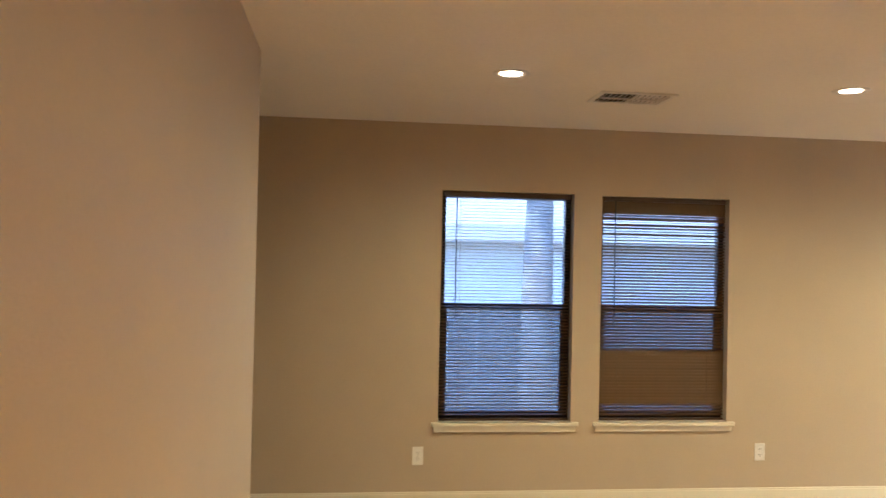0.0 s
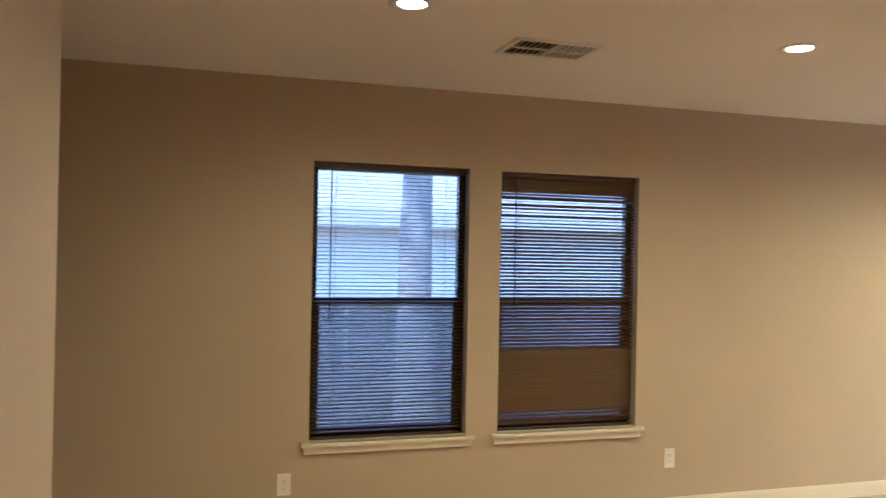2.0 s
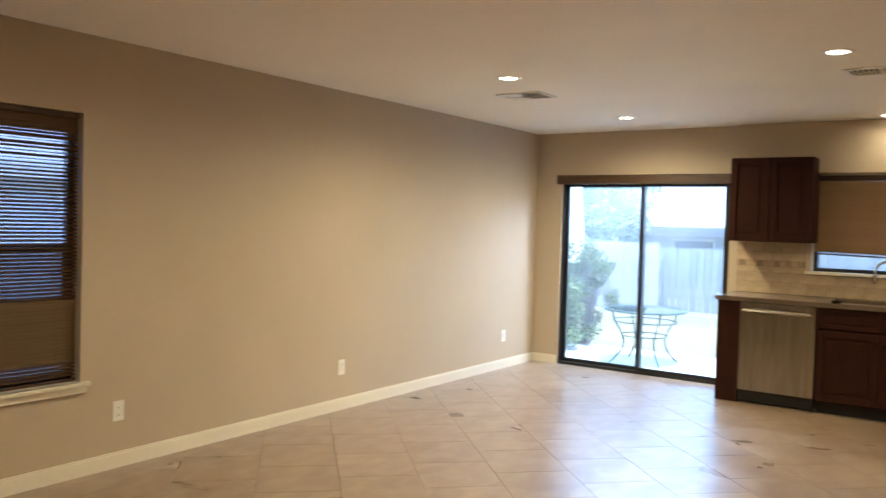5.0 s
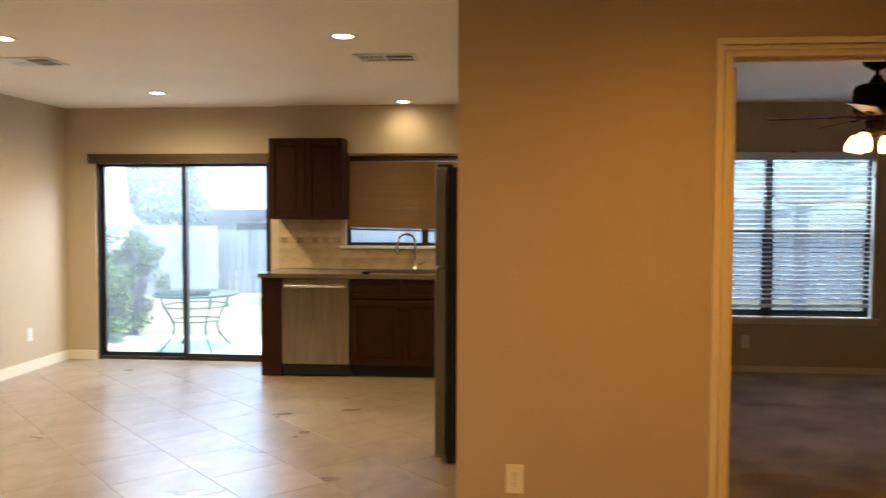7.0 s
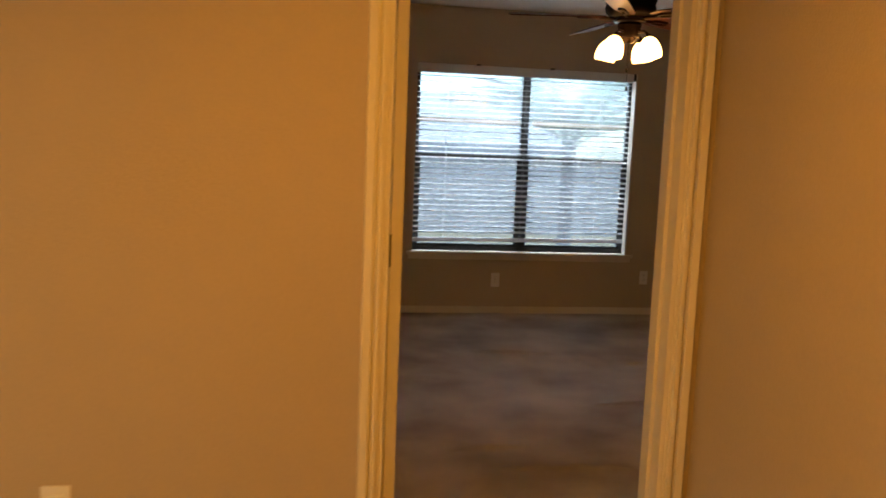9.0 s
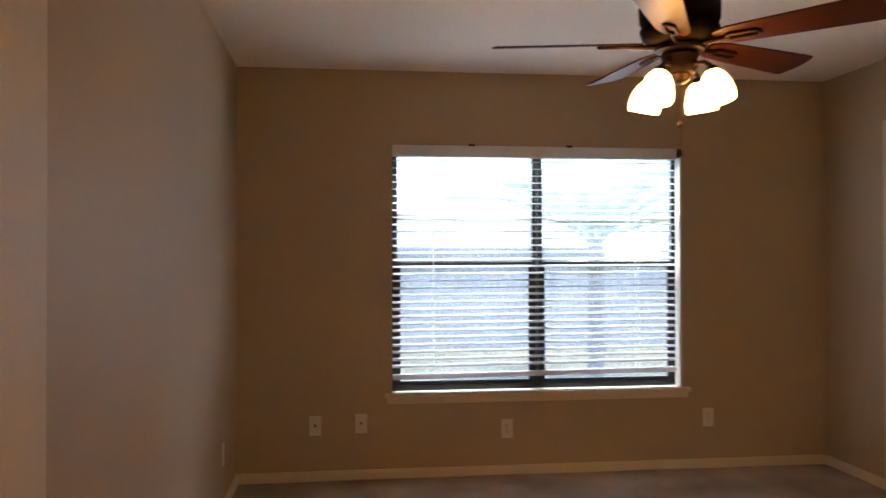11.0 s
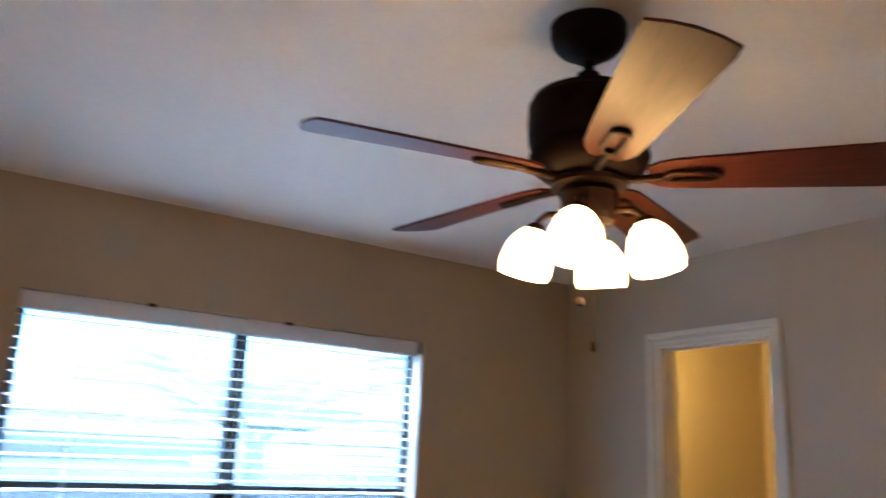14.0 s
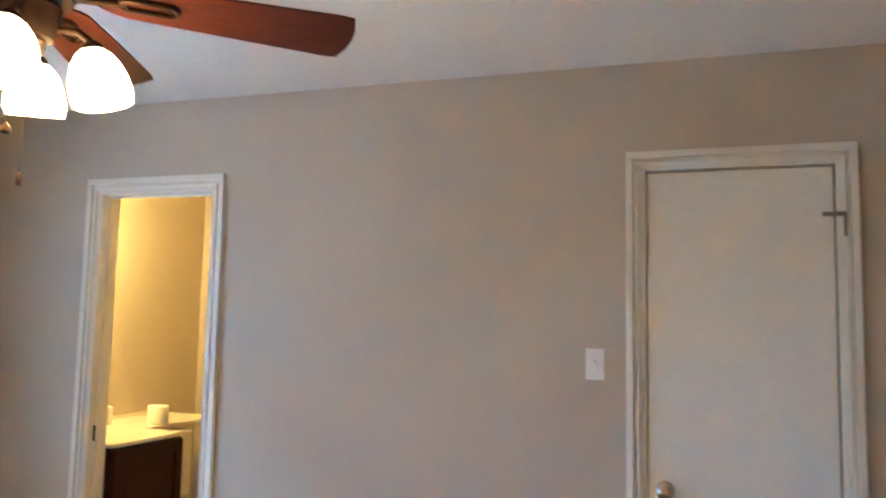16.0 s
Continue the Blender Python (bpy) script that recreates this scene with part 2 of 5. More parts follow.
PAPER = mat("white_paper_roll", (0.82, 0.79, 0.72), 0.95, scale=50, vary=0.03)
EDGE_STEEL = mat("fridge_door_edge", (0.19, 0.175, 0.16), 0.4, metal=0.9, scale=8, vary=0.06)


# ---- building helpers ----
def box(bm, x0, x1, y0, y1, z0, z1, bevel=0.0, m=None):
    vs = bmesh.ops.create_cube(bm, size=1.0)["verts"]
    mt = Matrix.Translation(((x0 + x1) / 2, (y0 + y1) / 2, (z0 + z1) / 2)) @ Matrix.Diagonal((x1 - x0, y1 - y0, z1 - z0, 1))
    bmesh.ops.transform(bm, matrix=(m @ mt) if m else mt, verts=vs)
    if bevel:
        es = list({e for v in vs for e in v.link_edges})
        bmesh.ops.bevel(bm, geom=es, offset=bevel, segments=2, affect="EDGES", profile=0.6)
    return bm


def boxes(*rows, bevel=0.0):
    bm = bmesh.new()
    for r in rows:
        box(bm, *r, bevel=bevel)
    return bm


def lathe(profile, seg=32, m=None, bm=None):
    """A turned solid: (radius, height) pairs from bottom to top about z."""
    bm = bm or bmesh.new()
    rings = []
    for r, z in profile:
        ring = []
        for k in range(seg):
            a = 2 * math.pi * k / seg
            v = Vector((max(r, 1e-4) * math.cos(a), max(r, 1e-4) * math.sin(a), z))
            ring.append(bm.verts.new(m @ v if m else v))
        rings.append(ring)
    for a, b in zip(rings, rings[1:]):
        for k in range(seg):
            bm.faces.new((a[k], a[(k + 1) % seg], b[(k + 1) % seg], b[k]))
    for ring, flip in ((rings[0], True), (rings[-1], False)):
        if (ring[0].co - ring[seg // 2].co).length > 0.002:
            bm.faces.new(ring[::-1] if flip else ring)
    return bm


def tube(points, radius, seg=10, bm=None):
    """A round bar along a line of points."""
    bm = bm or bmesh.new()
    pts = [Vector(p) for p in points]
    rings = []
    for i, p in enumerate(pts):
        d = (pts[min(i + 1, len(pts) - 1)] - pts[max(i - 1, 0)]).normalized()
        u = d.cross(Vector((0, 0, 1)) if abs(d.z) < 0.9 else Vector((1, 0, 0))).normalized()
        w = d.cross(u)
        r = radius[i] if isinstance(radius, (list, tuple)) else radius
        rings.append([bm.verts.new(p + u * r * math.cos(2 * math.pi * k / seg) + w * r * math.sin(2 * math.pi * k / seg)) for k in range(seg)])
    for a, b in zip(rings, rings[1:]):
        for k in range(seg):
            bm.faces.new((a[k], a[(k + 1) % seg], b[(k + 1) % seg], b[k]))
    bm.faces.new(rings[0][::-1]), bm.faces.new(rings[-1])
    return bm


def mesh_of(name, bm, material, smooth=False):
    bmesh.ops.recalc_face_normals(bm, faces=bm.faces[:])
    me = bpy.data.meshes.new(name)
    bm.to_mesh(me)
    bm.free()
    me.materials.append(material)
    if smooth:
        me.polygons.foreach_set("use_smooth", [True] * len(me.polygons))
        me.set_sharp_from_angle(angle=radians(40))
    return me


def part(name, bm, material, parent=None, label="", smooth=False):
    ob = new(name, mesh_of(name, bm, material, smooth))
    if parent:
        ob.parent = parent
        ob.matrix_parent_inverse = parent.matrix_basis.inverted()
    return tagged(ob, label)


def piece(name, me, parent, m):
    ob = new(name, me)
    ob.parent = parent
    ob.matrix_parent_inverse = parent.matrix_basis.inverted()
    ob.matrix_basis = m
    return ob


def thing(name, at, label, category, group="", kind=""):
    ob = new(name)
    ob.empty_display_size = 0.05
    ob.matrix_basis = pose(*at)
    return tagged(ob, label, category, group, kind)


def struct(name, bm, material, label, smooth=False):
    return tagged(part(name, bm, material, smooth=smooth), label, name.split("_")[0], kind="structure")


def wall(name, axis, a0, a1, u0, u1, z0, z1, holes, label):
    """A wall of real thickness from a0 to a1 on its axis, from u0 to u1 along, with openings (u0, u1, z0, z1) cut through."""
    us = sorted({u0, u1, *(h[0] for h in holes), *(h[1] for h in holes)})
    zs = sorted({z0, z1, *(h[2] for h in holes), *(h[3] for h in holes)})
    bm = bmesh.new()

    def solid(i, j):
        if not (0 <= i < len(us) - 1 and 0 <= j < len(zs) - 1):
            return False
        u, z = (us[i] + us[i + 1]) / 2, (zs[j] + zs[j + 1]) / 2
        return not any(h[0] < u < h[1] and h[2] < z < h[3] for h in holes)

    def quad(*ps):
        bm.faces.new([bm.verts.new((a, u, z) if axis == "x" else (u, a, z)) for a, u, z in ps])
    for i in range(len(us) - 1):
        for j in range(len(zs) - 1):
            if not solid(i, j):
                continue
            p, q, r, s = us[i], us[i + 1], zs[j], zs[j + 1]
            for a in (a0, a1):
                quad((a, p, r), (a, q, r), (a, q, s), (a, p, s))
            if not solid(i - 1, j):
                quad((a0, p, r), (a1, p, r), (a1, p, s), (a0, p, s))
            if not solid(i + 1, j):
                quad((a0, q, r), (a1, q, r), (a1, q, s), (a0, q, s))
            if not solid(i, j - 1):
                quad((a0, p, r), (a1, p, r), (a1, q, r), (a0, q, r))
            if not solid(i, j + 1):
                quad((a0, p, s), (a1, p, s), (a1, q, s), (a0, q, s))
    bmesh.ops.remove_doubles(bm, verts=bm.verts[:], dist=1e-4)
    return struct(name, bm, PAINT, label)


# ---- the large structure ----
H = 2.44
YN = 7.15          # inner face of the north wall
XB0, XB1 = 4.845, 8.515   # the bedroom's side walls
YP = 2.79          # the wall with the bedroom door
D0, D1 = 5.157, 5.953  # bedroom doorway
SL0, SL1 = 0.30, 2.04  # sliding door
KW0, KW1, KWZ0, KWZ1 = 2.76, 4.26, 1.125, 1.975
BW0, BW1, BWZ0, BWZ1 = 5.754, 7.565, 0.505, 2.0
WIN = ((0.0, 0.868, 0.527, 2.012), (1.056, 1.932, 0.527, 2.008))
HX = 6.03          # the hallway's east wall
KX0 = 2.122          # where the kitchen units begin
BATH = (5.859, 6.488, 0, 2.031)
CLO = (3.337, 4.005, 0, 2.038)

wall("wall_west", "x", -0.16, 0, -3.2, YN + 0.16, -0.12, H, WIN, "tan painted living room wall with two windows")
wall("wall_north", "y", YN, YN + 0.16, 0, 10.4, -0.12, H, [(SL0, SL1, 0.0, 1.975), (KW0, KW1, KWZ0, KWZ1), (BW0, BW1, BWZ0, BWZ1)],
     "tan painted outer wall with patio door and windows")
wall("wall_hall_south", "y", -1.13, -0.985, 1.595, HX + 0.12, 0, H, [], "tan painted wall end beside the living room")
wall("wall_hall_east", "x", HX, HX + 0.12, -0.985, YP, 0, H, [], "tan painted hallway wall beside the bedroom door")
wall("wall_partition", "y", YP, YP + 0.12, 4.132, XB1, 0, H, [(D0, D1, 0, 2.046)], "tan painted partition wall with the bedroom doorway")
wall("wall_kitchen_east", "x", XB0 - 0.12, XB0, YP + 0.12, YN, 0, H, [], "tan painted wall between kitchen and bedroom")
wall("wall_bedroom_east", "x", XB1, XB1 + 0.12, YP, YN, 0, H, [BATH, CLO], "tan painted bedroom wall with two doorways")
wall("wall_back", "y", -3.2, -3.05, 0, HX + 0.12, 0, H, [], "tan painted rear wall")
# added out of view, to stop sunlight leaking in behind the hall
wall("wall_front_east", "x", HX, HX + 0.12, -3.05, -1.13, 0, H, [], "tan painted wall added out of view to shut out the sun")
wall("wall_back_east", "x", 1.75, 1.87, -3.05, -1.13, 0, H, [], "tan painted side wall of the front hall")
wall("wall_bath_east", "x", 10.28, 10.4, YP, YN, 0, H, [], "warm tan bathroom wall")
wall("wall_bath_south", "y", 4.7, 4.82, XB1 + 0.12, 10.28, 0, H, [], "warm tan bathroom side wall")

struct("ceiling", boxes((-0.16, 10.4, -3.2, YN + 0.16, H, H + 0.15)), CEIL, "white textured ceiling")
struct("floor_slab", boxes((0, HX, -3.05, YP + 0.19, -0.12, -0.006), (0, XB0 - 0.12, YP + 0.19, YN, -0.12, -0.006)), GROUT, "sand grout bed under the floor tiles")
struct("floor_bath", boxes((XB1, 10.28, 4.82, YN, -0.12, 0.0)), mat("bath_tile", (0.5, 0.42, 0.32), 0.4), "beige bathroom floor")


def carpet():
    bm = bmesh.new()
    x0, x1, y0, y1 = XB0, XB1, YP + 0.19, YN
    nx, ny = 240, 340
    ridges = [((5.60, 4.135), (5.95, 4.155)), ((5.80, 3.915), (6.40, 3.86)), ((6.05, 5.89), (6.60, 5.80)), ((6.95, 5.565), (7.40, 5.56)), ((5.25, 5.2), (5.7, 5.26)), ((6.5, 4.75), (7.1, 4.7))]
    vs = {}
    for i in range(nx + 1):
        for j in range(ny + 1):
            x, y = x0 + (x1 - x0) * i / nx, y0 + (y1 - y0) * j / ny
            z = 0.004 + 0.004 * noise.noise((x * 2, y * 3, 0))
            for (ax, ay), (bx, by) in ridges:
                f = max(0, min(1, ((x - ax) * (bx - ax) + (y - ay) * (by - ay)) / ((bx - ax) ** 2 + (by - ay) ** 2)))
                d = math.hypot(x - ax - f * (bx - ax), y - ay - f * (by - ay))
                z += 0.02 * math.exp(-(d / 0.018) ** 2) * math.sin(math.pi * min(1, max(0, 0.12 + 0.76 * f)))
            vs[i, j] = bm.verts.new((x, y, z))
    for i in range(nx):
        for j in range(ny):
            bm.faces.new((vs[i, j], vs[i + 1, j], vs[i + 1, j + 1], vs[i, j + 1]))
    return struct("floor_carpet", bm, CARPET, "worn grey-brown carpet with loose wrinkles", smooth=True)


carpet()
struct("subfloor", boxes((XB0, XB1, YP + 0.19, YN, -0.12, -0.02), (XB0, XB1, YP + 0.12, YP + 0.19, -0.12, -0.02)), GROUT, "concrete under the bedroom carpet")


def baseboard(runs, h=0.09):
    """Runs of (x0, y0, x1, y1, nx, ny): along the wall's face, with the way into the room."""
    for x0, y0, x1, y1, nx, ny in runs:
        bm = bmesh.new()
        for th, z0, z1 in ((0.014, 0.0, h - 0.012), (0.009, h - 0.012, h)):
            xs, ys = sorted((x0, x1)), sorted((y0, y1))
            box(bm, min(xs[0], xs[0] + nx * th), max(xs[1], xs[1] + nx * th), min(ys[0], ys[0] + ny * th), max(ys[1], ys[1] + ny * th), z0, z1)
        struct("baseboard", bm, TRIM, "cream painted baseboard")


baseboard([(0, -3.05, 0, YN, 1, 0), (0.014, YN, SL0 - 0.01, YN, 0, -1), (4.132, YP, 5.11, YP, 0, -1), (HX, -0.985, HX, YP - 0.022, -1, 0),
           (1.595, -0.985, HX - 0.014, -0.985, 0, 1), (4.132, YP - 0.014, 4.132, YP + 0.12, -1, 0),
           ])
baseboard([(XB0, YP + 0.12, XB0, YN, 1, 0), (XB0 + 0.014, YN, XB1 - 0.014, YN, 0, -1), (XB1, 6.547, XB1, YN - 0.014, -1, 0), (XB1, 4.065, XB1, 5.80, -1, 0),
           (XB1, YP + 0.12, XB1, 3.27, -1, 0)], 0.06)


def casing(name, axis, face, out, u0, u1, ztop, label, jamb=0.12, w=0.07, hinged=False):
    """A moulded casing round a doorway on one face of a wall, and the jamb lining through it."""
    ob = thing(name, (face, u0, 0) if axis == "x" else (u0, face, 0), label, "door frame", kind="structure")

    def put(bm, a0, a1, p, q, r, s):
        a0, a1 = sorted((a0, a1))
        if axis == "x":
            box(bm, a0, a1, p, q, r, s, bevel=0.003)
        else:
            box(bm, p, q, a0, a1, r, s, bevel=0.003)
    for nm, steps in (("side_casing", [(u0 - w, u0, 0, ztop, -1)]), ("side_casing", [(u1, u1 + w, 0, ztop, 1)]), ("head_casing", [(u0 - w, u1 + w, ztop, ztop + w, 0)])):
        bm = bmesh.new()
        for p, q, r, s, side in steps:
            put(bm, face, face + out * 0.006, p, q, r, s)
            for k, (f0, f1, th) in enumerate(((0.0, 0.46, 0.024), (0.62, 0.86, 0.019))):
                if side == 0:
                    put(bm, face + out * 0.004, face + out * th, p + w * f0 * 0.9, q - w * f0 * 0.9, s - w * f1, s - w * f0)
                elif side < 0:
                    put(bm, face + out * 0.004, face + out * th, p + w * f0, p + w * f1, r, s + w * (1 - f1))
                else:
                    put(bm, face + out * 0.004, face + out * th, q - w * f1, q - w * f0, r, s + w * (1 - f1))
        part(nm, bm, TRIM, ob)
    if jamb <= 0:
        return ob
    bm = bmesh.new()
    for p, q, r, s in ((u0 - 0.001, u0 + 0.014, 0, ztop), (u1 - 0.014, u1 + 0.001, 0, ztop), (u0 + 0.014, u1 - 0.014, ztop - 0.014, ztop + 0.001)):
        put(bm, face + out * 0.002, face - out * (jamb + 0.002), p, q, r, s)
    part("jamb", bm, TRIM, ob)
    bm = bmesh.new()
    for p, q, r, s in ((u0 + 0.014, u0 + (0.019 if hinged else 0.026), 0, ztop - 0.014), (u1 - 0.026, u1 - 0.014, 0, ztop - 0.014), (u0 + 0.026, u1 - 0.026, ztop - 0.026, ztop - 0.014)):
        put(bm, face - out * 0.045, face - out * 0.075, p, q, r, s)
    part("door_stop", bm, TRIM, ob)
    return ob


bed_frame = casing("door_frame_1", "y", YP, -1, D0, D1, 2.046, "cream painted moulded bedroom door frame", w=0.052, hinged=True)
casing("door_frame_4", "y", YP + 0.12, 1, D0, D1, 2.046, "cream painted casing on the bedroom side of the doorway", jamb=0, w=0.052)
bath_frame = casing("door_frame_2", "x", XB1, -1, BATH[0], BATH[1], BATH[3], "cream painted bathroom door frame", w=0.057)
casing("door_frame_3", "x", XB1, -1, CLO[0], CLO[1], CLO[3], "cream painted moulded closet door frame", w=0.057)
# ---- windows, doors and blinds ----
def aperture(name, axis, face, u0, u1, z0, z1, label, sill=True, lights=1, split=0.5, inset=0.085, lower=None, upper=None):
    """A dark metal single-hung window in an opening: frame, rails, panes, and a painted sill inside. The room lies on the side of -y or +x."""
    s = 1 if axis == "x" else -1      # way into the room
    ob = thing(name, (face, u0, z0) if axis == "x" else (u0, face, z0), label, "window", kind="structure")

    def put(bm, d0, d1, p, q, r, t, bevel=0.0):
        a0, a1 = sorted((face - s * d0, face - s * d1))
        box(bm, *((a0, a1, p, q) if axis == "x" else (p, q, a0, a1)), r, t, bevel=bevel)
    fw = 0.035
    bm = bmesh.new()
    for p, q, r, t in ((u0, u0 + fw, z0, z1), (u1 - fw, u1, z0, z1), (u0 + fw, u1 - fw, z0, z0 + fw), (u0 + fw, u1 - fw, z1 - fw, z1)):
        put(bm, inset, inset + 0.05, p, q, r, t)
    part("window_frame", bm, BRONZE, ob)
    zm = z0 + (z1 - z0) * split
    wd = (u1 - u0) / lights
    for k in range(lights):
        a, b = u0 + k * wd, u0 + (k + 1) * wd
        l, r_ = a + (fw if k == 0 else 0.02), b - (fw if k == lights - 1 else 0.02)
        if k:
            bm = bmesh.new()
            put(bm, inset - 0.005, inset + 0.055, a - 0.03, a + 0.03, z0 + fw, z1 - fw)
            part("mullion", bm, BRONZE, ob)
            l = a + 0.03
        if k < lights - 1:
            r_ = b - 0.03
        if split:
            bm = bmesh.new()
            put(bm, inset + 0.004, inset + 0.044, l, r_, zm - 0.018, zm + 0.018, bevel=0.002)
            part("meeting_rail", bm, BRONZE, ob)
            bm = bmesh.new()
            for p, q, r, t in ((l, l + 0.02, z0 + fw, zm - 0.018), (r_ - 0.02, r_, z0 + fw, zm - 0.018), (l + 0.02, r_ - 0.02, z0 + fw, z0 + fw + 0.025)):
                put(bm, inset + 0.008, inset + 0.03, p, q, r, t)
            part("lower_sash", bm, BRONZE, ob)
            panes = ((zm + 0.018, z1 - fw, upper or GLASS), (z0 + fw + 0.025, zm - 0.018, lower or GLASS))
        else:
            panes = ((z0 + fw, z1 - fw, GLASS),)
        for r, t, g in panes:
            bm = bmesh.new()
            put(bm, inset + 0.018, inset + 0.022, l + 0.001, r_ - 0.001, r + 0.001, t - 0.001)
            pane = part("pane", bm, g, ob)
            pane.visible_shadow = False
    if sill:
        bm = bmesh.new()
        put(bm, -0.03, inset, u0 + 0.001, u1 - 0.001, z0 - 0.02, z0 + 0.004)
        put(bm, -0.035, 0.0, u0 - 0.045, u1 + 0.045, z0 - 0.02, z0 + 0.004, bevel=0.004)
        part("window_sill", bm, TRIM, ob, "cream painted sill board")
        bm = bmesh.new()
        put(bm, -0.018, 0.0, u0 - 0.03, u1 + 0.03, z0 - 0.058, z0 - 0.02, bevel=0.004)
        part("apron", bm, TRIM, ob)
    return ob


def blind(name_label, axis, face, u0, u1, ztop, zbot, pitch, width, tilt, material, rail=0.03, head=0.04, inset=0.045, slant=0.0, wand=True, headmat=None, bow=0.0012, group=""):
    """A venetian blind: head rail, each slat, ladder cords, bottom rail and wand. tilt(z) gives a slat's angle in degrees."""
    s = 1 if axis == "x" else -1
    um, a = (u0 + u1) / 2, face - s * inset
    ob = thing("venetian_blind", (a, um, ztop) if axis == "x" else (um, a, ztop), name_label, "blind", group)
    L = u1 - u0

    def put(bm, d, th, p, q, r, t, bevel=0.0):
        c0, c1 = a - th / 2 + s * d, a + th / 2 + s * d
        box(bm, *((c0, c1, p, q) if axis == "x" else (p, q, c0, c1)), r, t, bevel=bevel)
    bm = bmesh.new()
    put(bm, 0, width + 0.004, u0, u1, ztop - head, ztop, bevel=0.002)
    part("head_rail", bm, headmat or material, ob)
    # one slat: a shallow arc across its width, 1 mm thick
    bm = bmesh.new()
    n = 4
    rows = []
    for side in (1, -1):
        for k in range(n + 1):
            v = -width / 2 + width * k / n
            z = bow * (1 - (2 * v / width) ** 2) + side * 0.0004
            rows.append([bm.verts.new((e * L / 2, v, z)) for e in (-1, 1)])
    for k in range(n):
        bm.faces.new((rows[k][0], rows[k][1], rows[k + 1][1], rows[k + 1][0]))
        j = n + 1 + k
        bm.faces.new((rows[j][0], rows[j + 1][0], rows[j + 1][1], rows[j][1]))
    me = mesh_of("slat", bm, material)
    turn = 90 if axis == "x" else 0
    z = ztop - head - pitch * 0.6
    rnd = random.Random(7)
    while z > zbot + rail + pitch * 0.3:
        tl = tilt(z) + rnd.uniform(-1.5, 1.5)
        f = (ztop - z) / (ztop - zbot)
        piece("slat", me, ob, pose(*((a, um) if axis == "x" else (um, a)), z, 0, 0, turn) @ pose(0, 0, 0, 0, math.degrees(math.atan(slant * f / L)), 0) @ pose(0, 0, 0, tl + rnd.uniform(-0.6, 0.6), rnd.uniform(-0.05, 0.05), 0))
        z -= pitch
    bm = bmesh.new()
    box(bm, -L / 2, L / 2, -width / 2, width / 2, -rail / 2, rail / 2, bevel=0.003)
    piece("bottom_rail", mesh_of("bottom_rail", bm, headmat or material), ob,
          pose(*((a, um) if axis == "x" else (um, a)), zbot + rail / 2, 0, 0, turn) @ pose(0, 0, 0, 0, math.degrees(math.atan(slant / L)), 0))
    for f in (0.14, 0.5, 0.86) if L > 1.2 else (0.14, 0.86):
        bm = bmesh.new()
        for d in (-width / 2 - 0.001, width / 2 + 0.001):
            put(bm, d, 0.0012, u0 + L * f - 0.0008, u0 + L * f + 0.0008, zbot + rail, ztop - head)
        part("ladder_cord", bm, material, ob)
    if wand:
        u = u0 + 0.09
        d = a + s * (width / 2 + 0.012)
        pts = [(d, u, ztop - head), (d, u, ztop - 0.85)] if axis == "x" else [(u, d, ztop - head), (u, d, ztop - 0.85)]
        part("tilt_wand", tube(pts, 0.004, 6), BRONZE if axis == "x" else material, ob)
    return ob


for k, (a, b, c, d) in enumerate(WIN):
    aperture("window_%d" % (k + 1), "x", 0, a, b, c, d, "dark bronze single-hung window with a cream painted sill", lower=SCREENED, upper=TINTED)
blind("brown mini blind lowered over the window, slats tilted open", "x", 0, WIN[0][0] + 0.008, WIN[0][1] - 0.008, WIN[0][3] - 0.002, WIN[0][2] + 0.006, 0.0205, 0.025,
      lambda z: 9, BROWN_SLAT, rail=0.014, head=0.032, headmat=VALANCE, group="living room blinds")


def worn_tilt(z):
    if 0.985 < z < 1.68 or z < 0.635:
        return 29
    if z > 1.90:
        return 72
    if z > 1.68:
        return 14 + 52 * (0.5 + 0.5 * math.sin(z * 190)) * (z - 1.66) / 0.2
    return 74


blind("brown mini blind with some slats stuck closed", "x", 0, WIN[1][0] + 0.008, WIN[1][1] - 0.008, WIN[1][3] - 0.002, WIN[1][2] + 0.006, 0.0205, 0.025,
      worn_tilt, BROWN_SLAT, rail=0.014, head=0.028, headmat=VALANCE, group="living room blinds")

aperture("window_3", "y", YN, KW0, KW1, KWZ0, KWZ1, "dark bronze sliding kitchen window above the sink", sill=False, lights=2, split=0)
struct("window_3_sill", boxes((KW0 - 0.05, KW1 + 0.05, YN - 0.035, YN + 0.085, KWZ0 - 0.022, KWZ0 + 0.003), bevel=0.003), TRIM, "cream sill board of the kitchen window")
blind("beige mini blind lowered above the kitchen sink, slats closed", "y", YN, KW0 + 0.01, KW1 - 0.01, KWZ1 - 0.018, 1.265, 0.0205, 0.025,
      lambda z: -53, MINI_SLAT, rail=0.014, head=0.03, headmat=VALANCE, slant=0.03, wand=False)

struct("window_3_head_strip", boxes((KW0 + 0.001, 3.52, YN + 0.03, YN + 0.06, KWZ1 - 0.017, KWZ1 - 0.001)), VALANCE, "brown filler strip above the kitchen blind")

aperture("window_4", "y", YN, BW0, BW1, BWZ0, BWZ1, "dark bronze paired bedroom window with a white sill", lights=2, split=0.515, lower=MESHED, upper=DIMMED)
for x0, x1 in ((BW0, (BW0 + BW1) / 2 - 0.03), ((BW0 + BW1) / 2 + 0.03, BW1)):
    bm = boxes((x0 + 0.035, x1 - 0.001, YN + 0.096, YN + 0.118, 1.548, 1.584))
    struct("window_4_glazing_bar", bm, TRIM, "pale bar across the upper sash")
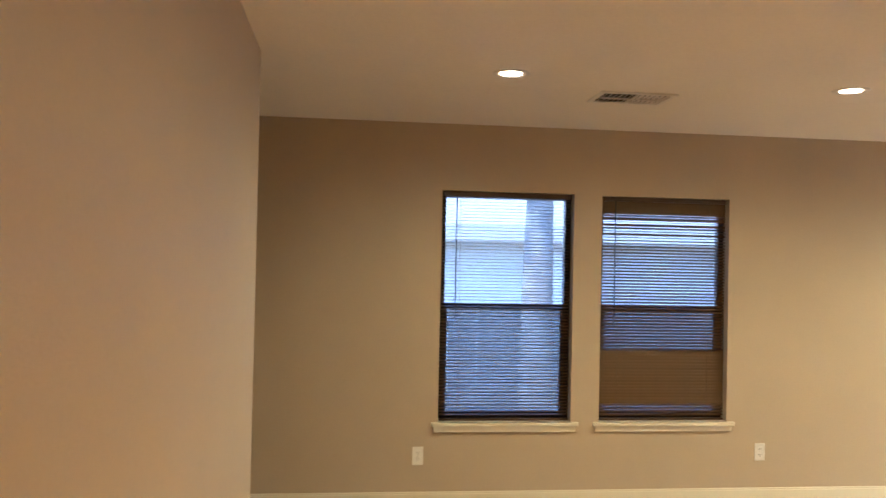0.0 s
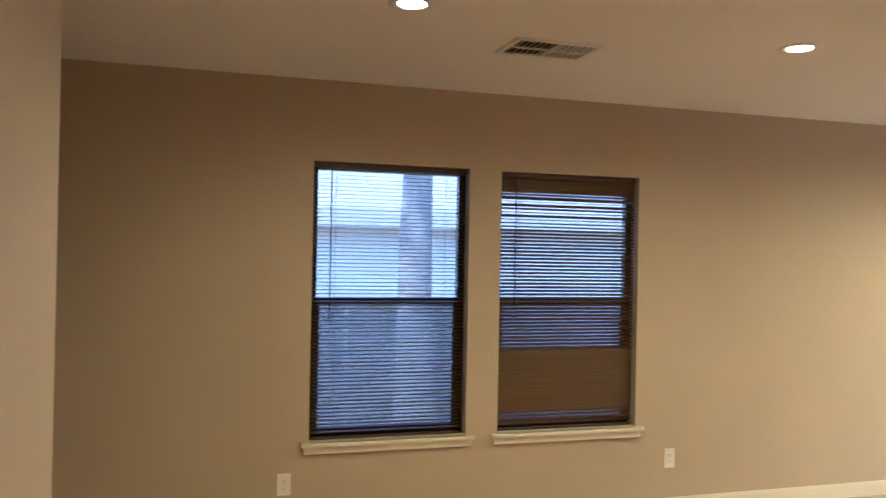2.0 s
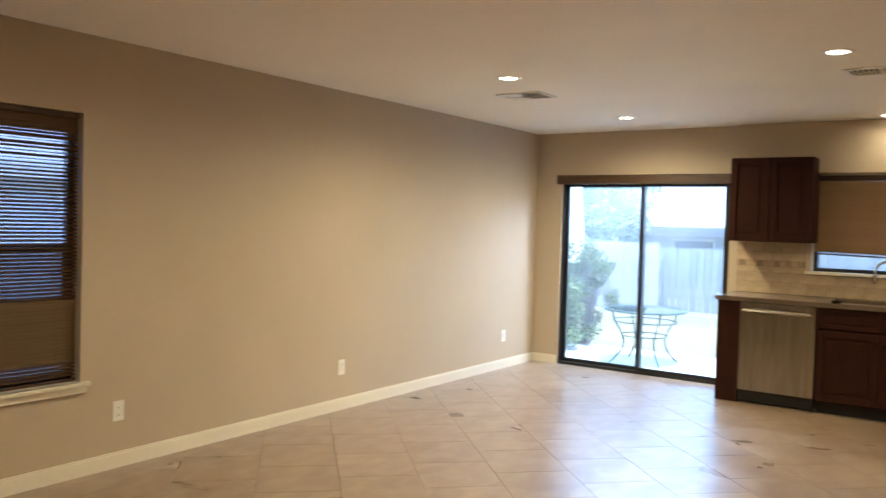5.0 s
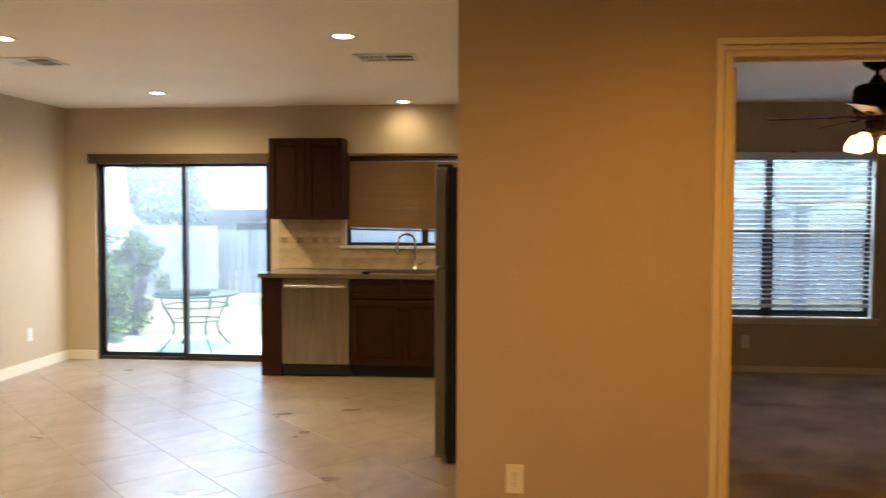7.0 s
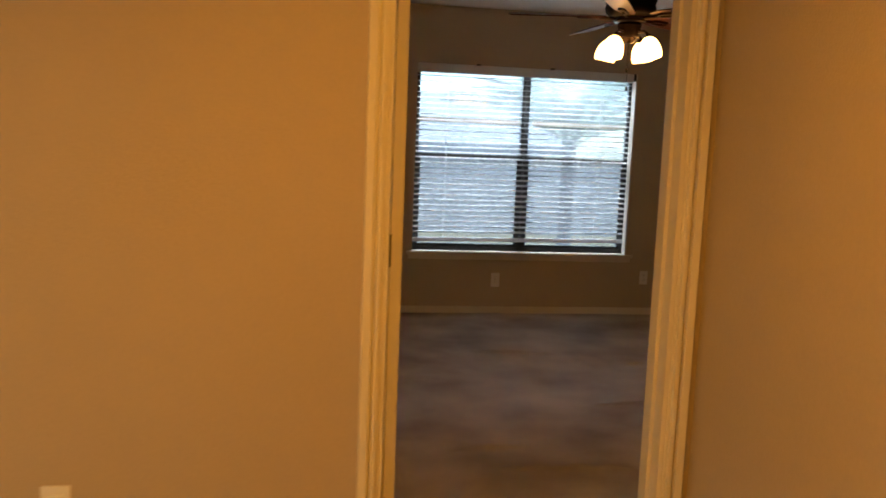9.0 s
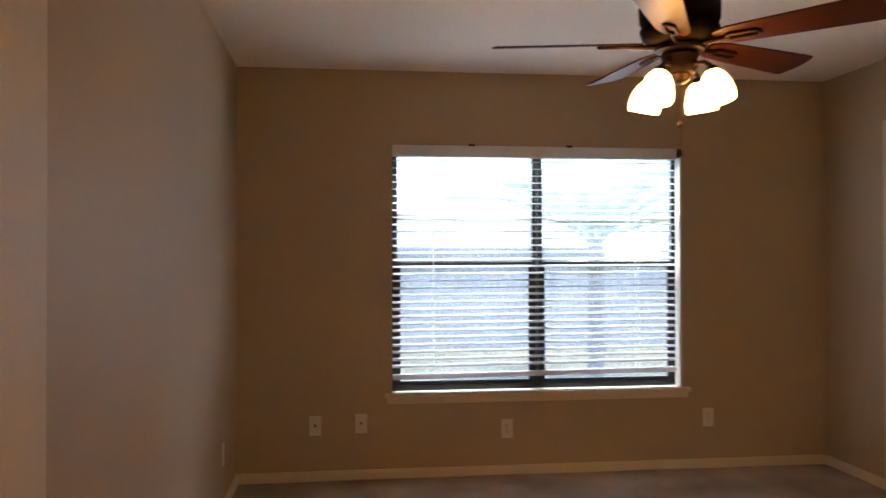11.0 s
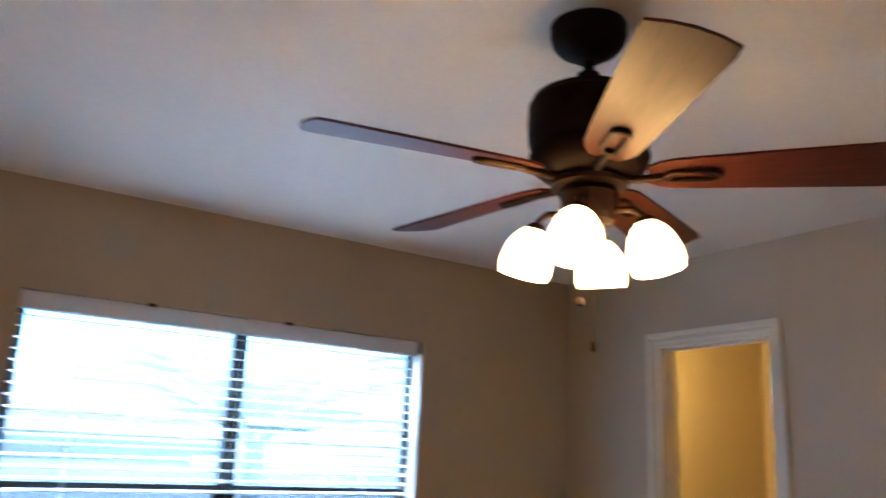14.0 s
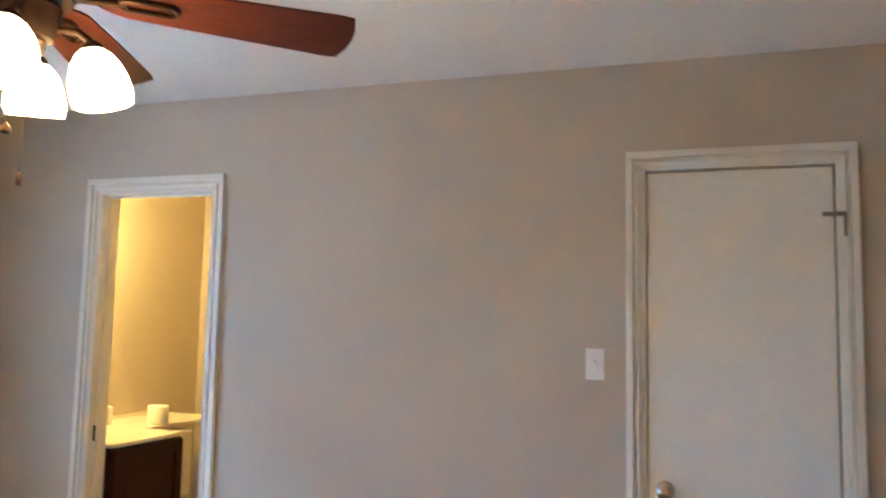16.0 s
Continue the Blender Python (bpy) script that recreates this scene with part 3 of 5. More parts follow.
blind("white two-inch slat blind lowered over the bedroom window", "y", YN, BW0 + 0.004, BW1 - 0.03, BWZ1 - 0.002, 0.595, 0.0425, 0.05,
      lambda z: 12, WIDE_SLAT, rail=0.028, head=0.068, inset=0.036, slant=-0.018, wand=False, bow=0.002)


# right side only: lined pale for the daylight that it catches
struct("window_4_reveal", boxes((BW1 - 0.012, BW1 - 0.001, YN + 0.001, YN + 0.084, BWZ0 + 0.005, BWZ1 - 0.001)), TRIM, "pale lining on the lit side of the bedroom window")
for x in (6.238, 6.843):
    clip = tagged(part("valance_clip", boxes((x - 0.018, x + 0.018, YN - 0.006, YN + 0.02, BWZ1 - 0.006, BWZ1 + 0.006), bevel=0.001), BLACK), "dark metal clip above the bedroom blind", "clip", "valance clips")
tagged(part("blind_bracket", boxes((BW1 - 0.028, BW1 - 0.013, YN - 0.004, YN + 0.05, BWZ1 - 0.06, BWZ1 - 0.002), bevel=0.002), BLACK), "dark metal bracket at the end of the bedroom blind", "bracket")


def sliding_door():
    ob = thing("patio_door", (SL0, YN, 0), "dark bronze sliding glass patio door", "door", kind="structure")
    y0, y1, zt = YN + 0.02, YN + 0.11, 1.925
    for p, q, r, s in ((SL0, SL0 + 0.018, 0, zt), (SL1 - 0.018, SL1, 0, zt), (SL0 + 0.018, SL1 - 0.018, 0, 0.03), (SL0 + 0.018, SL1 - 0.018, zt - 0.02, zt)):
        part("door_track", boxes((p, q, y0, y1, r, s)), BRONZE, ob)
    xm = (SL0 + SL1) / 2 + 0.005
    for x0, x1, ya in ((SL0 + 0.018, xm + 0.02, y0 + 0.048), (xm - 0.02, SL1 - 0.018, y0 + 0.008)):
        st = 0.036
        leaf = part("sliding_panel", boxes((x0, x0 + st, ya, ya + 0.032, 0.03, zt - 0.02), (x1 - st, x1, ya, ya + 0.032, 0.03, zt - 0.02),
                                           (x0 + st, x1 - st, ya, ya + 0.032, 0.03, 0.065), (x0 + st, x1 - st, ya, ya + 0.032, zt - 0.045, zt - 0.02)), BRONZE, ob)
        g = part("pane", boxes((x0 + st, x1 - st, ya + 0.014, ya + 0.018, 0.065, zt - 0.045)), GLASS, leaf)
        g.visible_shadow = False
    part("pull_handle", boxes((xm - 0.012, xm + 0.012, y0 - 0.022, y0 + 0.007, 0.92, 1.14), bevel=0.004), BRONZE, ob, "dark metal pull handle")
    bm = bmesh.new()
    box(bm, SL0 - 0.045, SL1 + 0.06, YN - 0.045, YN - 0.001, 1.905, 1.985, bevel=0.004)
    box(bm, SL0 - 0.05, SL1 + 0.06, YN - 0.05, YN - 0.001, 1.985, 1.997, bevel=0.002)
    part("track_valance", bm, VALANCE, ob, "brown wooden track cover")
    part("head_filler", boxes((SL0, SL1, YN + 0.001, YN + 0.12, zt, 1.974)), BRONZE, ob)
    return ob


sliding_door()


def knob(parent, m):
    """A round knob on its rose; z points out of the door."""
    part("door_knob", lathe([(0.032, 0), (0.032, 0.006), (0.02, 0.009), (0.011, 0.013), (0.011, 0.03), (0.02, 0.036), (0.028, 0.048), (0.027, 0.06), (0.018, 0.068), (0.0, 0.07)], 24, m), CHROME, parent,
         "satin nickel knob", smooth=True)


def bedroom_door():
    ob = thing("bedroom_door", (D0 + 0.030, YP + 0.133, 0.012), "cream painted flush bedroom door, swung open", "door")
    m = pose(D0 + 0.030, YP + 0.133, 0, 0, 0, 106)
    bm = bmesh.new()
    box(bm, 0.0, 0.765, -0.035, 0.0, 0.012, 2.02, bevel=0.002, m=m)
    part("leaf", bm, TRIM, ob)
    knob(ob, m @ pose(0.70, -0.035, 0.93, 90))
    knob(ob, m @ pose(0.70, 0.0, 0.93, -90))
    for z in (0.25, 1.04, 1.83):
        part("hinge", boxes((D0 + 0.0145, D0 + 0.0165, YP + 0.085, YP + 0.122, z - 0.045, z + 0.045), (D0 + 0.0165, D0 + 0.031, YP + 0.120, YP + 0.128, z - 0.045, z + 0.045)), FAN_METAL, ob, "dark metal hinge")
    return ob


bedroom_door()
part("strike_plate", boxes((D1 - 0.0165, D1 - 0.0135, YP + 0.05, YP + 0.085, 0.9, 0.97)), FAN_METAL, bed_frame)


part("strike_plate", boxes((XB1 + 0.03, XB1 + 0.075, BATH[1] - 0.0165, BATH[1] - 0.0135, 0.875, 0.945)), FAN_METAL, bath_frame)


def closet_door():
    y0, y1, zt = CLO[0], CLO[1], CLO[3]
    ob = thing("closet_door", (XB1, y0, 0.01), "cream painted flush closet door, shut, with a knob and a flip latch", "door")
    part("leaf", boxes((XB1 + 0.010, XB1 + 0.043, y0 + 0.0205, y1 - 0.019, 0.01, zt - 0.023), bevel=0.002), TRIM, ob)
    knob(ob, pose(XB1 + 0.010, y1 - 0.078, 0.865, 0, -90))
    bm = boxes((XB1 - 0.034, XB1 - 0.0245, y0 - 0.016, y0 + 0.060, 1.835, 1.850), (XB1 - 0.034, XB1 - 0.0245, y0 - 0.016, y0 - 0.006, 1.765, 1.835), bevel=0.001)
    part("flip_latch", bm, LATCH, ob, "worn metal flip latch")
    return ob


closet_door()
wall("wall_closet_back", "x", XB1 + 0.6, XB1 + 0.7, YP, 4.7, 0, H, [], "plain closet rear wall")


# ---- small wall and ceiling fixtures ----
def outlet(m, label, switch=False, group="wall outlets", blank=False):
    """A wall plate with two sockets or a toggle; its face looks along +z of m, and +y of m is up."""
    ob = thing("light_switch" if switch else "wall_outlet", (0, 0, 0), label, "switch" if switch else "outlet", group)
    ob.matrix_basis = m

    def p(name, bm, material, lab=""):
        o = new(name, mesh_of(name, bm, material))
        o.parent = ob
        return tagged(o, lab)
    p("cover_plate", boxes((-0.035, 0.035, -0.0575, 0.0575, 0.0, 0.005), bevel=0.002), WHITE_PLASTIC)
    if switch:
        bm = bmesh.new()
        box(bm, -0.006, 0.006, -0.014, 0.014, 0.004, 0.007)
        box(bm, -0.0045, 0.0045, -0.006, 0.006, 0.0, 0.022, m=pose(0, 0, 0.004, -28))
        p("toggle", bm, WHITE_PLASTIC)
    elif blank:
        p("jack", lathe([(0.008, 0.004), (0.008, 0.008), (0.005, 0.009), (0.005, 0.014), (0.0, 0.0141)], 16), CHROME)
    else:
        for y in (0.02, -0.02):
            f = p("socket", boxes((-0.017, 0.017, y - 0.014, y + 0.014, 0.0045, 0.0065), bevel=0.003), WHITE_PLASTIC)
            s = p("slots", boxes((-0.008, -0.005, y - 0.003, y + 0.006, 0.0064, 0.0069), (0.005, 0.008, y - 0.003, y + 0.006, 0.0064, 0.0069), (-0.002, 0.002, y - 0.010, y - 0.006, 0.0064, 0.0069)), GREY_PLASTIC)
    for y in ((0.0,) if not switch else (0.03, -0.03)):
        p("screw", lathe([(0.003, 0.005), (0.003, 0.0062), (0.0, 0.0063)], 10, pose(0, y, 0)), WHITE_PLASTIC if switch else CHROME)
    return ob


def facing(x, y, z, az):
    """Pose on a wall whose face looks towards azimuth az."""
    return pose(x, y, z, 90, 0, az + 90)


for y, z in ((-0.125, 0.318), (2.168, 0.328), (4.075, 0.33), (6.52, 0.33)):
    outlet(facing(0, y, z, 0), "white plastic duplex outlet low on the tan wall")
outlet(facing(4.362, YP, 0.395, -90), "white plastic duplex outlet low on the hallway wall")
outlet(facing(5.30, YN, 0.328, -90), "white plastic cable plate low on the bedroom wall", blank=True)
outlet(facing(5.569, YN, 0.335, -90), "white plastic cable plate low on the bedroom wall", blank=True)
outlet(facing(6.45, YN, 0.282, -90), "white plastic duplex outlet under the bedroom window")
outlet(facing(7.73, YN, 0.318, -90), "white plastic duplex outlet low in the bedroom corner")
outlet(facing(XB0, 6.62, 0.30, 0), "white plastic duplex outlet low on the bedroom side wall")
outlet(facing(XB1, 4.176, 1.304, 180), "white plastic light switch beside the closet door", switch=True, group="light switches")


def downlight():
    ob = thing("recessed_downlight", (0, 0, H), "round white recessed downlight, lit warm", "ceiling light", "recessed downlights")
    ring = lathe([(0.053, -0.001), (0.060, -0.006), (0.084, -0.006), (0.090, -0.001)], 32)
    bmesh.ops.delete(ring, geom=[f for f in ring.faces if len(f.verts) > 4], context="FACES")
    part("trim_ring", ring, WHITE_PLASTIC, ob, smooth=True).matrix_basis = pose(0, 0, H)
    part("lens", lathe([(0.0, -0.004), (0.040, -0.0038), (0.052, -0.0025), (0.053, -0.0005), (0.0, -0.0004)], 32), LENS, ob, "glowing frosted lens").matrix_basis = pose(0, 0, H)
    return ob


first = downlight()
for k, (x, y) in enumerate(DOWNLIGHTS):
    if k:
        copy_thing(first, pose(x, y, H))
first.matrix_basis = pose(*DOWNLIGHTS[0], H)


def air_vent(x0, x1, y0, y1, slats_x, label):
    """A ceiling register: frame, a black sheet for the shade inside the duct, and two banks of louvres that throw the
    air apart.
    """
    ob = thing("air_vent", ((x0 + x1) / 2, (y0 + y1) / 2, H), label, "vent", "ceiling vents")
    w = 0.028
    part("vent_frame", boxes((x0, x1, y0, y0 + w, H - 0.009, H - 0.0005), (x0, x1, y1 - w, y1, H - 0.009, H - 0.0005), (x0, x0 + w, y0 + w, y1 - w, H - 0.009, H - 0.0005), (x1 - w, x1, y0 + w, y1 - w, H - 0.009, H - 0.0005), bevel=0.002), WHITE_PLASTIC, ob)
    # flat black sheet, painted in place of the duct's inner shade
    part("throat", boxes((x0 + w, x1 - w, y0 + w, y1 - w, H - 0.0025, H - 0.0008)), BLACK, ob)
    # the louvres run across the short side; those of one bank lean to one end, those of the other to the other end
    L, W = (x1 - x0 - 2 * w, y1 - y0 - 2 * w)
    bm = bmesh.new()
    if slats_x:
        box(bm, -L / 2, L / 2, -0.006, 0.006, -0.0006, 0.0006)
        n = int(W / 0.027)
        me = mesh_of("louvre", bm, WHITE_PLASTIC)
        for k in range(n):
            y = y0 + w + W * (k + 0.5) / n
            piece("louvre", me, ob, pose((x0 + x1) / 2, y, H - 0.0075, 46 if k < n / 2 else -46))
        part("divider", boxes((x0 + w, x1 - w, (y0 + y1) / 2 - 0.006, (y0 + y1) / 2 + 0.006, H - 0.012, H - 0.003), ((x0 + x1) / 2 - 0.005, (x0 + x1) / 2 + 0.005, y0 + w, y1 - w, H - 0.013, H - 0.004)), WHITE_PLASTIC, ob)
    else:
        box(bm, -0.006, 0.006, -W / 2, W / 2, -0.0006, 0.0006)
        n = int(L / 0.027)
        me = mesh_of("louvre", bm, WHITE_PLASTIC)
        for k in range(n):
            x = x0 + w + L * (k + 0.5) / n
            piece("louvre", me, ob, pose(x, (y0 + y1) / 2, H - 0.0075, 0, -46 if k < n / 2 else 46))
        part("divider", boxes(((x0 + x1) / 2 - 0.006, (x0 + x1) / 2 + 0.006, y0 + w, y1 - w, H - 0.012, H - 0.003), (x0 + w, x1 - w, (y0 + y1) / 2 - 0.005, (y0 + y1) / 2 + 0.005, H - 0.013, H - 0.004)), WHITE_PLASTIC, ob)
    return ob


air_vent(0.89, 1.155, 0.67, 1.08, True, "white metal ceiling air register above the windows")
air_vent(0.965, 1.335, 4.645, 4.93, False, "white metal ceiling air register near the patio door")
air_vent(3.325, 3.725, 4.70, 4.94, False, "white metal ceiling air register in the kitchen")


# ---- kitchen ----
struct("soffit", boxes((KX0, XB0 - 0.121, YN - 0.08, YN - 0.001, 1.992, H - 0.001)), PAINT, "tan painted shallow soffit above the kitchen window")

def shaker(x0, x1, z0, z1, y, parent, name="door", handle=None):
    """A cabinet front with a raised frame round a sunk panel, facing -y."""
    f = 0.055 if (z1 - z0) > 0.25 else 0.03
    bm = boxes((x0, x0 + f, y - 0.02, y, z0, z1), (x1 - f, x1, y - 0.02, y, z0, z1), (x0 + f, x1 - f, y - 0.02, y, z0, z0 + f), (x0 + f, x1 - f, y - 0.02, y, z1 - f, z1), bevel=0.002)
    door = part(name, bm, CABINET, parent)
    bm = bmesh.new()
    box(bm, x0 + f - 0.001, x1 - f + 0.001, y - 0.009, y - 0.001, z0 + f - 0.001, z1 - f + 0.001)
    box(bm, x0 + f + 0.03, x1 - f - 0.03, y - 0.014, y - 0.008, z0 + f + 0.025, z1 - f - 0.025, bevel=0.003)
    part("panel", bm, CABINET, door)
    return door


yb = YN - 0.60     # carcass fronts


def kitchen():
    c = thing("upper_cabinet", (2.45, YN, 1.378), "dark cherry wall cabinet with two framed doors", "cabinet")
    part("body", boxes((KX0, 2.80, YN - 0.31, YN - 0.001, 1.378, 2.115), bevel=0.001), CABINET, c)
    for a, b in ((KX0 + 0.002, 2.459), (2.463, 2.798)):
        shaker(a, b, 1.38, 2.113, YN - 0.311, c)
    e = thing("end_cabinet", (2.22, yb, 0), "dark cherry end panel and filler beside the dishwasher", "cabinet")
    part("body", boxes((KX0 + 0.012, 2.322, yb - 0.01, YN - 0.001, 0.0, 0.868), bevel=0.001), CABINET, e)
    d = thing("dishwasher", (2.63, yb, 0), "stainless steel dishwasher with a bar handle", "dishwasher")
    part("tub", boxes((2.328, 2.926, yb, YN - 0.02, 0.02, 0.864)), BLACK, d)
    bm = boxes((2.329, 2.925, yb - 0.028, yb - 0.001, 0.115, 0.864), bevel=0.004)
    part("door_panel", bm, STEEL, d, "brushed stainless front")
    part("toe_kick", boxes((2.335, 2.92, yb + 0.03, yb + 0.05, 0.005, 0.112)), BLACK, d)
    bm = tube([(2.36, yb - 0.062, 0.80), (2.894, yb - 0.062, 0.80)], 0.015, 14)
    for x in (2.375, 2.879):
        box(bm, x - 0.008, x + 0.008, yb - 0.06, yb - 0.026, 0.79, 0.81)
    part("bar_handle", bm, CHROME, d, smooth=True)
    s = thing("sink_cabinet", (3.38, yb, 0), "dark cherry sink base cabinet with two doors", "cabinet")
    part("body", boxes((2.932, 3.846, yb, YN - 0.001, 0.1, 0.868)), CABINET, s)
    part("toe_kick", boxes((2.932, 3.846, yb + 0.06, yb + 0.08, 0.0, 0.1)), BLACK, s)
    for a, b in ((2.936, 3.388), (3.392, 3.842)):
        shaker(a, b, 0.11, 0.685, yb - 0.001, s)
        shaker(a, b, 0.70, 0.862, yb - 0.001, s, "false_drawer")
    for x, y, in ((3.36, 0.60), (3.42, 0.60)):
        part("cabinet_knob", lathe([(0.006, 0), (0.006, 0.012), (0.014, 0.018), (0.013, 0.026), (0.0, 0.028)], 16, pose(x, yb - 0.021, y, 90)), FAN_METAL, s, smooth=True)
    r = thing("corner_cabinet", (4.28, yb, 0), "dark cherry base cabinet behind the fridge", "cabinet")
    part("body", boxes((3.852, XB0 - 0.121, yb, YN - 0.001, 0.1, 0.868)), CABINET, r)
    shaker(3.856, 4.7, 0.11, 0.862, yb - 0.001, r)
    t = thing("worktop", (3.4, yb, 0.87), "speckled brown granite worktop with an undermount sink", "worktop")
    y0, y1, z0, z1 = YN - 0.645, YN - 0.001, 0.87, 0.908
    sx0, sx1, sy0, sy1 = 3.02, 3.76, YN - 0.50, YN - 0.12
    part("slab", boxes((KX0 - 0.006, sx0, y0, y1, z0, z1), (sx1, XB0 - 0.121, y0, y1, z0, z1), (sx0, sx1, y0, sy0, z0, z1), (sx0, sx1, sy1, y1, z0, z1)), GRANITE, t)
    part("sink_bowl", boxes((sx0 + 0.001, sx1 - 0.001, sy0 + 0.001, sy1 - 0.001, 0.70, 0.703), (sx0 - 0.004, sx0, sy0, sy1, 0.70, 0.869), (sx1, sx1 + 0.004, sy0, sy1, 0.70, 0.869), (sx0, sx1, sy0 - 0.004, sy0, 0.70, 0.869), (sx0, sx1, sy1, sy1 + 0.004, 0.70, 0.869)), STEEL, t)
    f = thing("kitchen_faucet", (3.436, YN - 0.085, 0.908), "tall satin nickel gooseneck faucet behind the sink", "faucet")
    fx, fy = 3.436, YN - 0.085
    part("base", lathe([(0.03, 0.908), (0.03, 0.916), (0.022, 0.925), (0.02, 0.99), (0.016, 1.0)], 20, pose(fx, fy, 0)), CHROME, f, smooth=True)
    pts = [(fx, fy, 0.99), (fx, fy, 1.16)]
    for k in range(1, 13):
        a = math.pi * k / 12
        pts.append((fx - 0.075 * (1 - math.cos(a)), fy - 0.05 * (1 - math.cos(a)), 1.16 + 0.085 * math.sin(a)))
    pts.append((fx - 0.152, fy - 0.102, 1.12))
    part("gooseneck", tube(pts, 0.011, 12), CHROME, f, smooth=True)
    part("spray_head", lathe([(0.012, 0), (0.016, 0.02), (0.016, 0.06), (0.012, 0.075)], 16, pose(fx - 0.152, fy - 0.102, 1.06)), CHROME, f, smooth=True)
    part("lever", tube([(fx + 0.018, fy, 0.965), (fx + 0.06, fy, 0.975), (fx + 0.085, fy, 0.99)], 0.007, 8), CHROME, f, smooth=True)
    p = thing("sink_strainer", (3.06, YN - 0.56, 0.908), "small dark sink strainer on the granite worktop", "strainer")
    part("cup", lathe([(0.028, 0.9085), (0.04, 0.92), (0.042, 0.926), (0.036, 0.926), (0.0, 0.918)], 20, pose(3.06, YN - 0.56, 0)), FAN_METAL, p, smooth=True)
    part("grip", lathe([(0.006, 0.918), (0.006, 0.934), (0.012, 0.94), (0.0, 0.946)], 14, pose(3.06, YN - 0.56, 0)), FAN_METAL, p, smooth=True)


kitchen()


def backsplash():
    """Travertine tiles in rows with one row of small mosaic, each a piece on the wall."""
    bed = struct("backsplash", boxes((KX0, XB0 - 0.121, YN - 0.004, YN - 0.0005, 0.908, 1.10), (KX0, KW0 - 0.051, YN - 0.004, YN - 0.0005, 1.10, 1.377)), GROUT, "travertine tile splashback with a mosaic band")
    kinds = {}

    def tile(x0, x1, z0, z1, material):
        w, h = round(x1 - x0, 3), round(z1 - z0, 3)
        key = (w, h, material.name)
        if key not in kinds:
            kinds[key] = mesh_of("tile", boxes((-w / 2 + 0.001, w / 2 - 0.001, -0.004, 0.0, -h / 2 + 0.001, h / 2 - 0.001), bevel=0.0012), material)
        piece("tile", kinds[key], bed, pose((x0 + x1) / 2, YN - 0.0042, (z0 + z1) / 2))
    for k, (z0, z1) in enumerate(((0.910, 1.010), (1.010, 1.098), (1.098, 1.155), (1.155, 1.205), (1.205, 1.285), (1.285, 1.376))):
        xr = XB0 - 0.122 if k < 2 else KW0 - 0.052
        step = 0.05 if k == 3 else 0.152
        x = KX0 + 0.001 - (0.076 if k % 2 else 0)
        while x < xr - 0.01:
            a, b = max(x, KX0 + 0.001), min(x + step, xr)
            if b - a > 0.012:
                tile(a, b, z0, z1, ACCENT if k == 3 else TRAV)
            x += step


def fridge():
    x0, x1, y0, y1, zt = 3.905, 4.70, 4.19, 4.95, 1.70
    f = thing("refrigerator", (4.3, 4.57, 0), "black-sided refrigerator with stainless doors, freezer on top", "refrigerator")
    part("body", boxes((x0 + 0.068, x1, y0, y1, 0.03, zt), bevel=0.006), BLACK, f)
    part("kick_grille", boxes((x0 + 0.07, x0 + 0.12, y0 + 0.02, y1 - 0.02, 0.004, 0.029)), BLACK, f)
    for z0, z1, nm in ((0.045, 1.125, "fridge_door"), (1.14, zt, "freezer_door")):
        d = part(nm, boxes((x0, x0 + 0.062, y0 + 0.002, y1 - 0.002, z0, z1), bevel=0.008), EDGE_STEEL, f, "stainless steel door with grey edges")
        zc = (z1 - 0.5, z1 - 0.08) if nm == "fridge_door" else (z0 + 0.06, z0 + 0.4)
        bm = tube([(x0 - 0.022, y1 - 0.06, zc[0]), (x0 - 0.022, y1 - 0.06, zc[1])], 0.009, 12)
        for z in (zc[0] + 0.02, zc[1] - 0.02):
            box(bm, x0 - 0.022, x0 + 0.004, y1 - 0.068, y1 - 0.052, z - 0.01, z + 0.01)
        part("handle", bm, CHROME, d, smooth=True)
    part("hinge_cap", boxes((x0 + 0.01, x0 + 0.1, y0 + 0.02, y0 + 0.07, zt, zt + 0.018), bevel=0.004), BLACK, f)
    for x in (x0 + 0.1, x1 - 0.06):
        for y in (y0 + 0.06, y1 - 0.06):
            part("foot", lathe([(0.02, 0), (0.02, 0.032)], 12, pose(x, y, 0)), BLACK, f)


fridge()


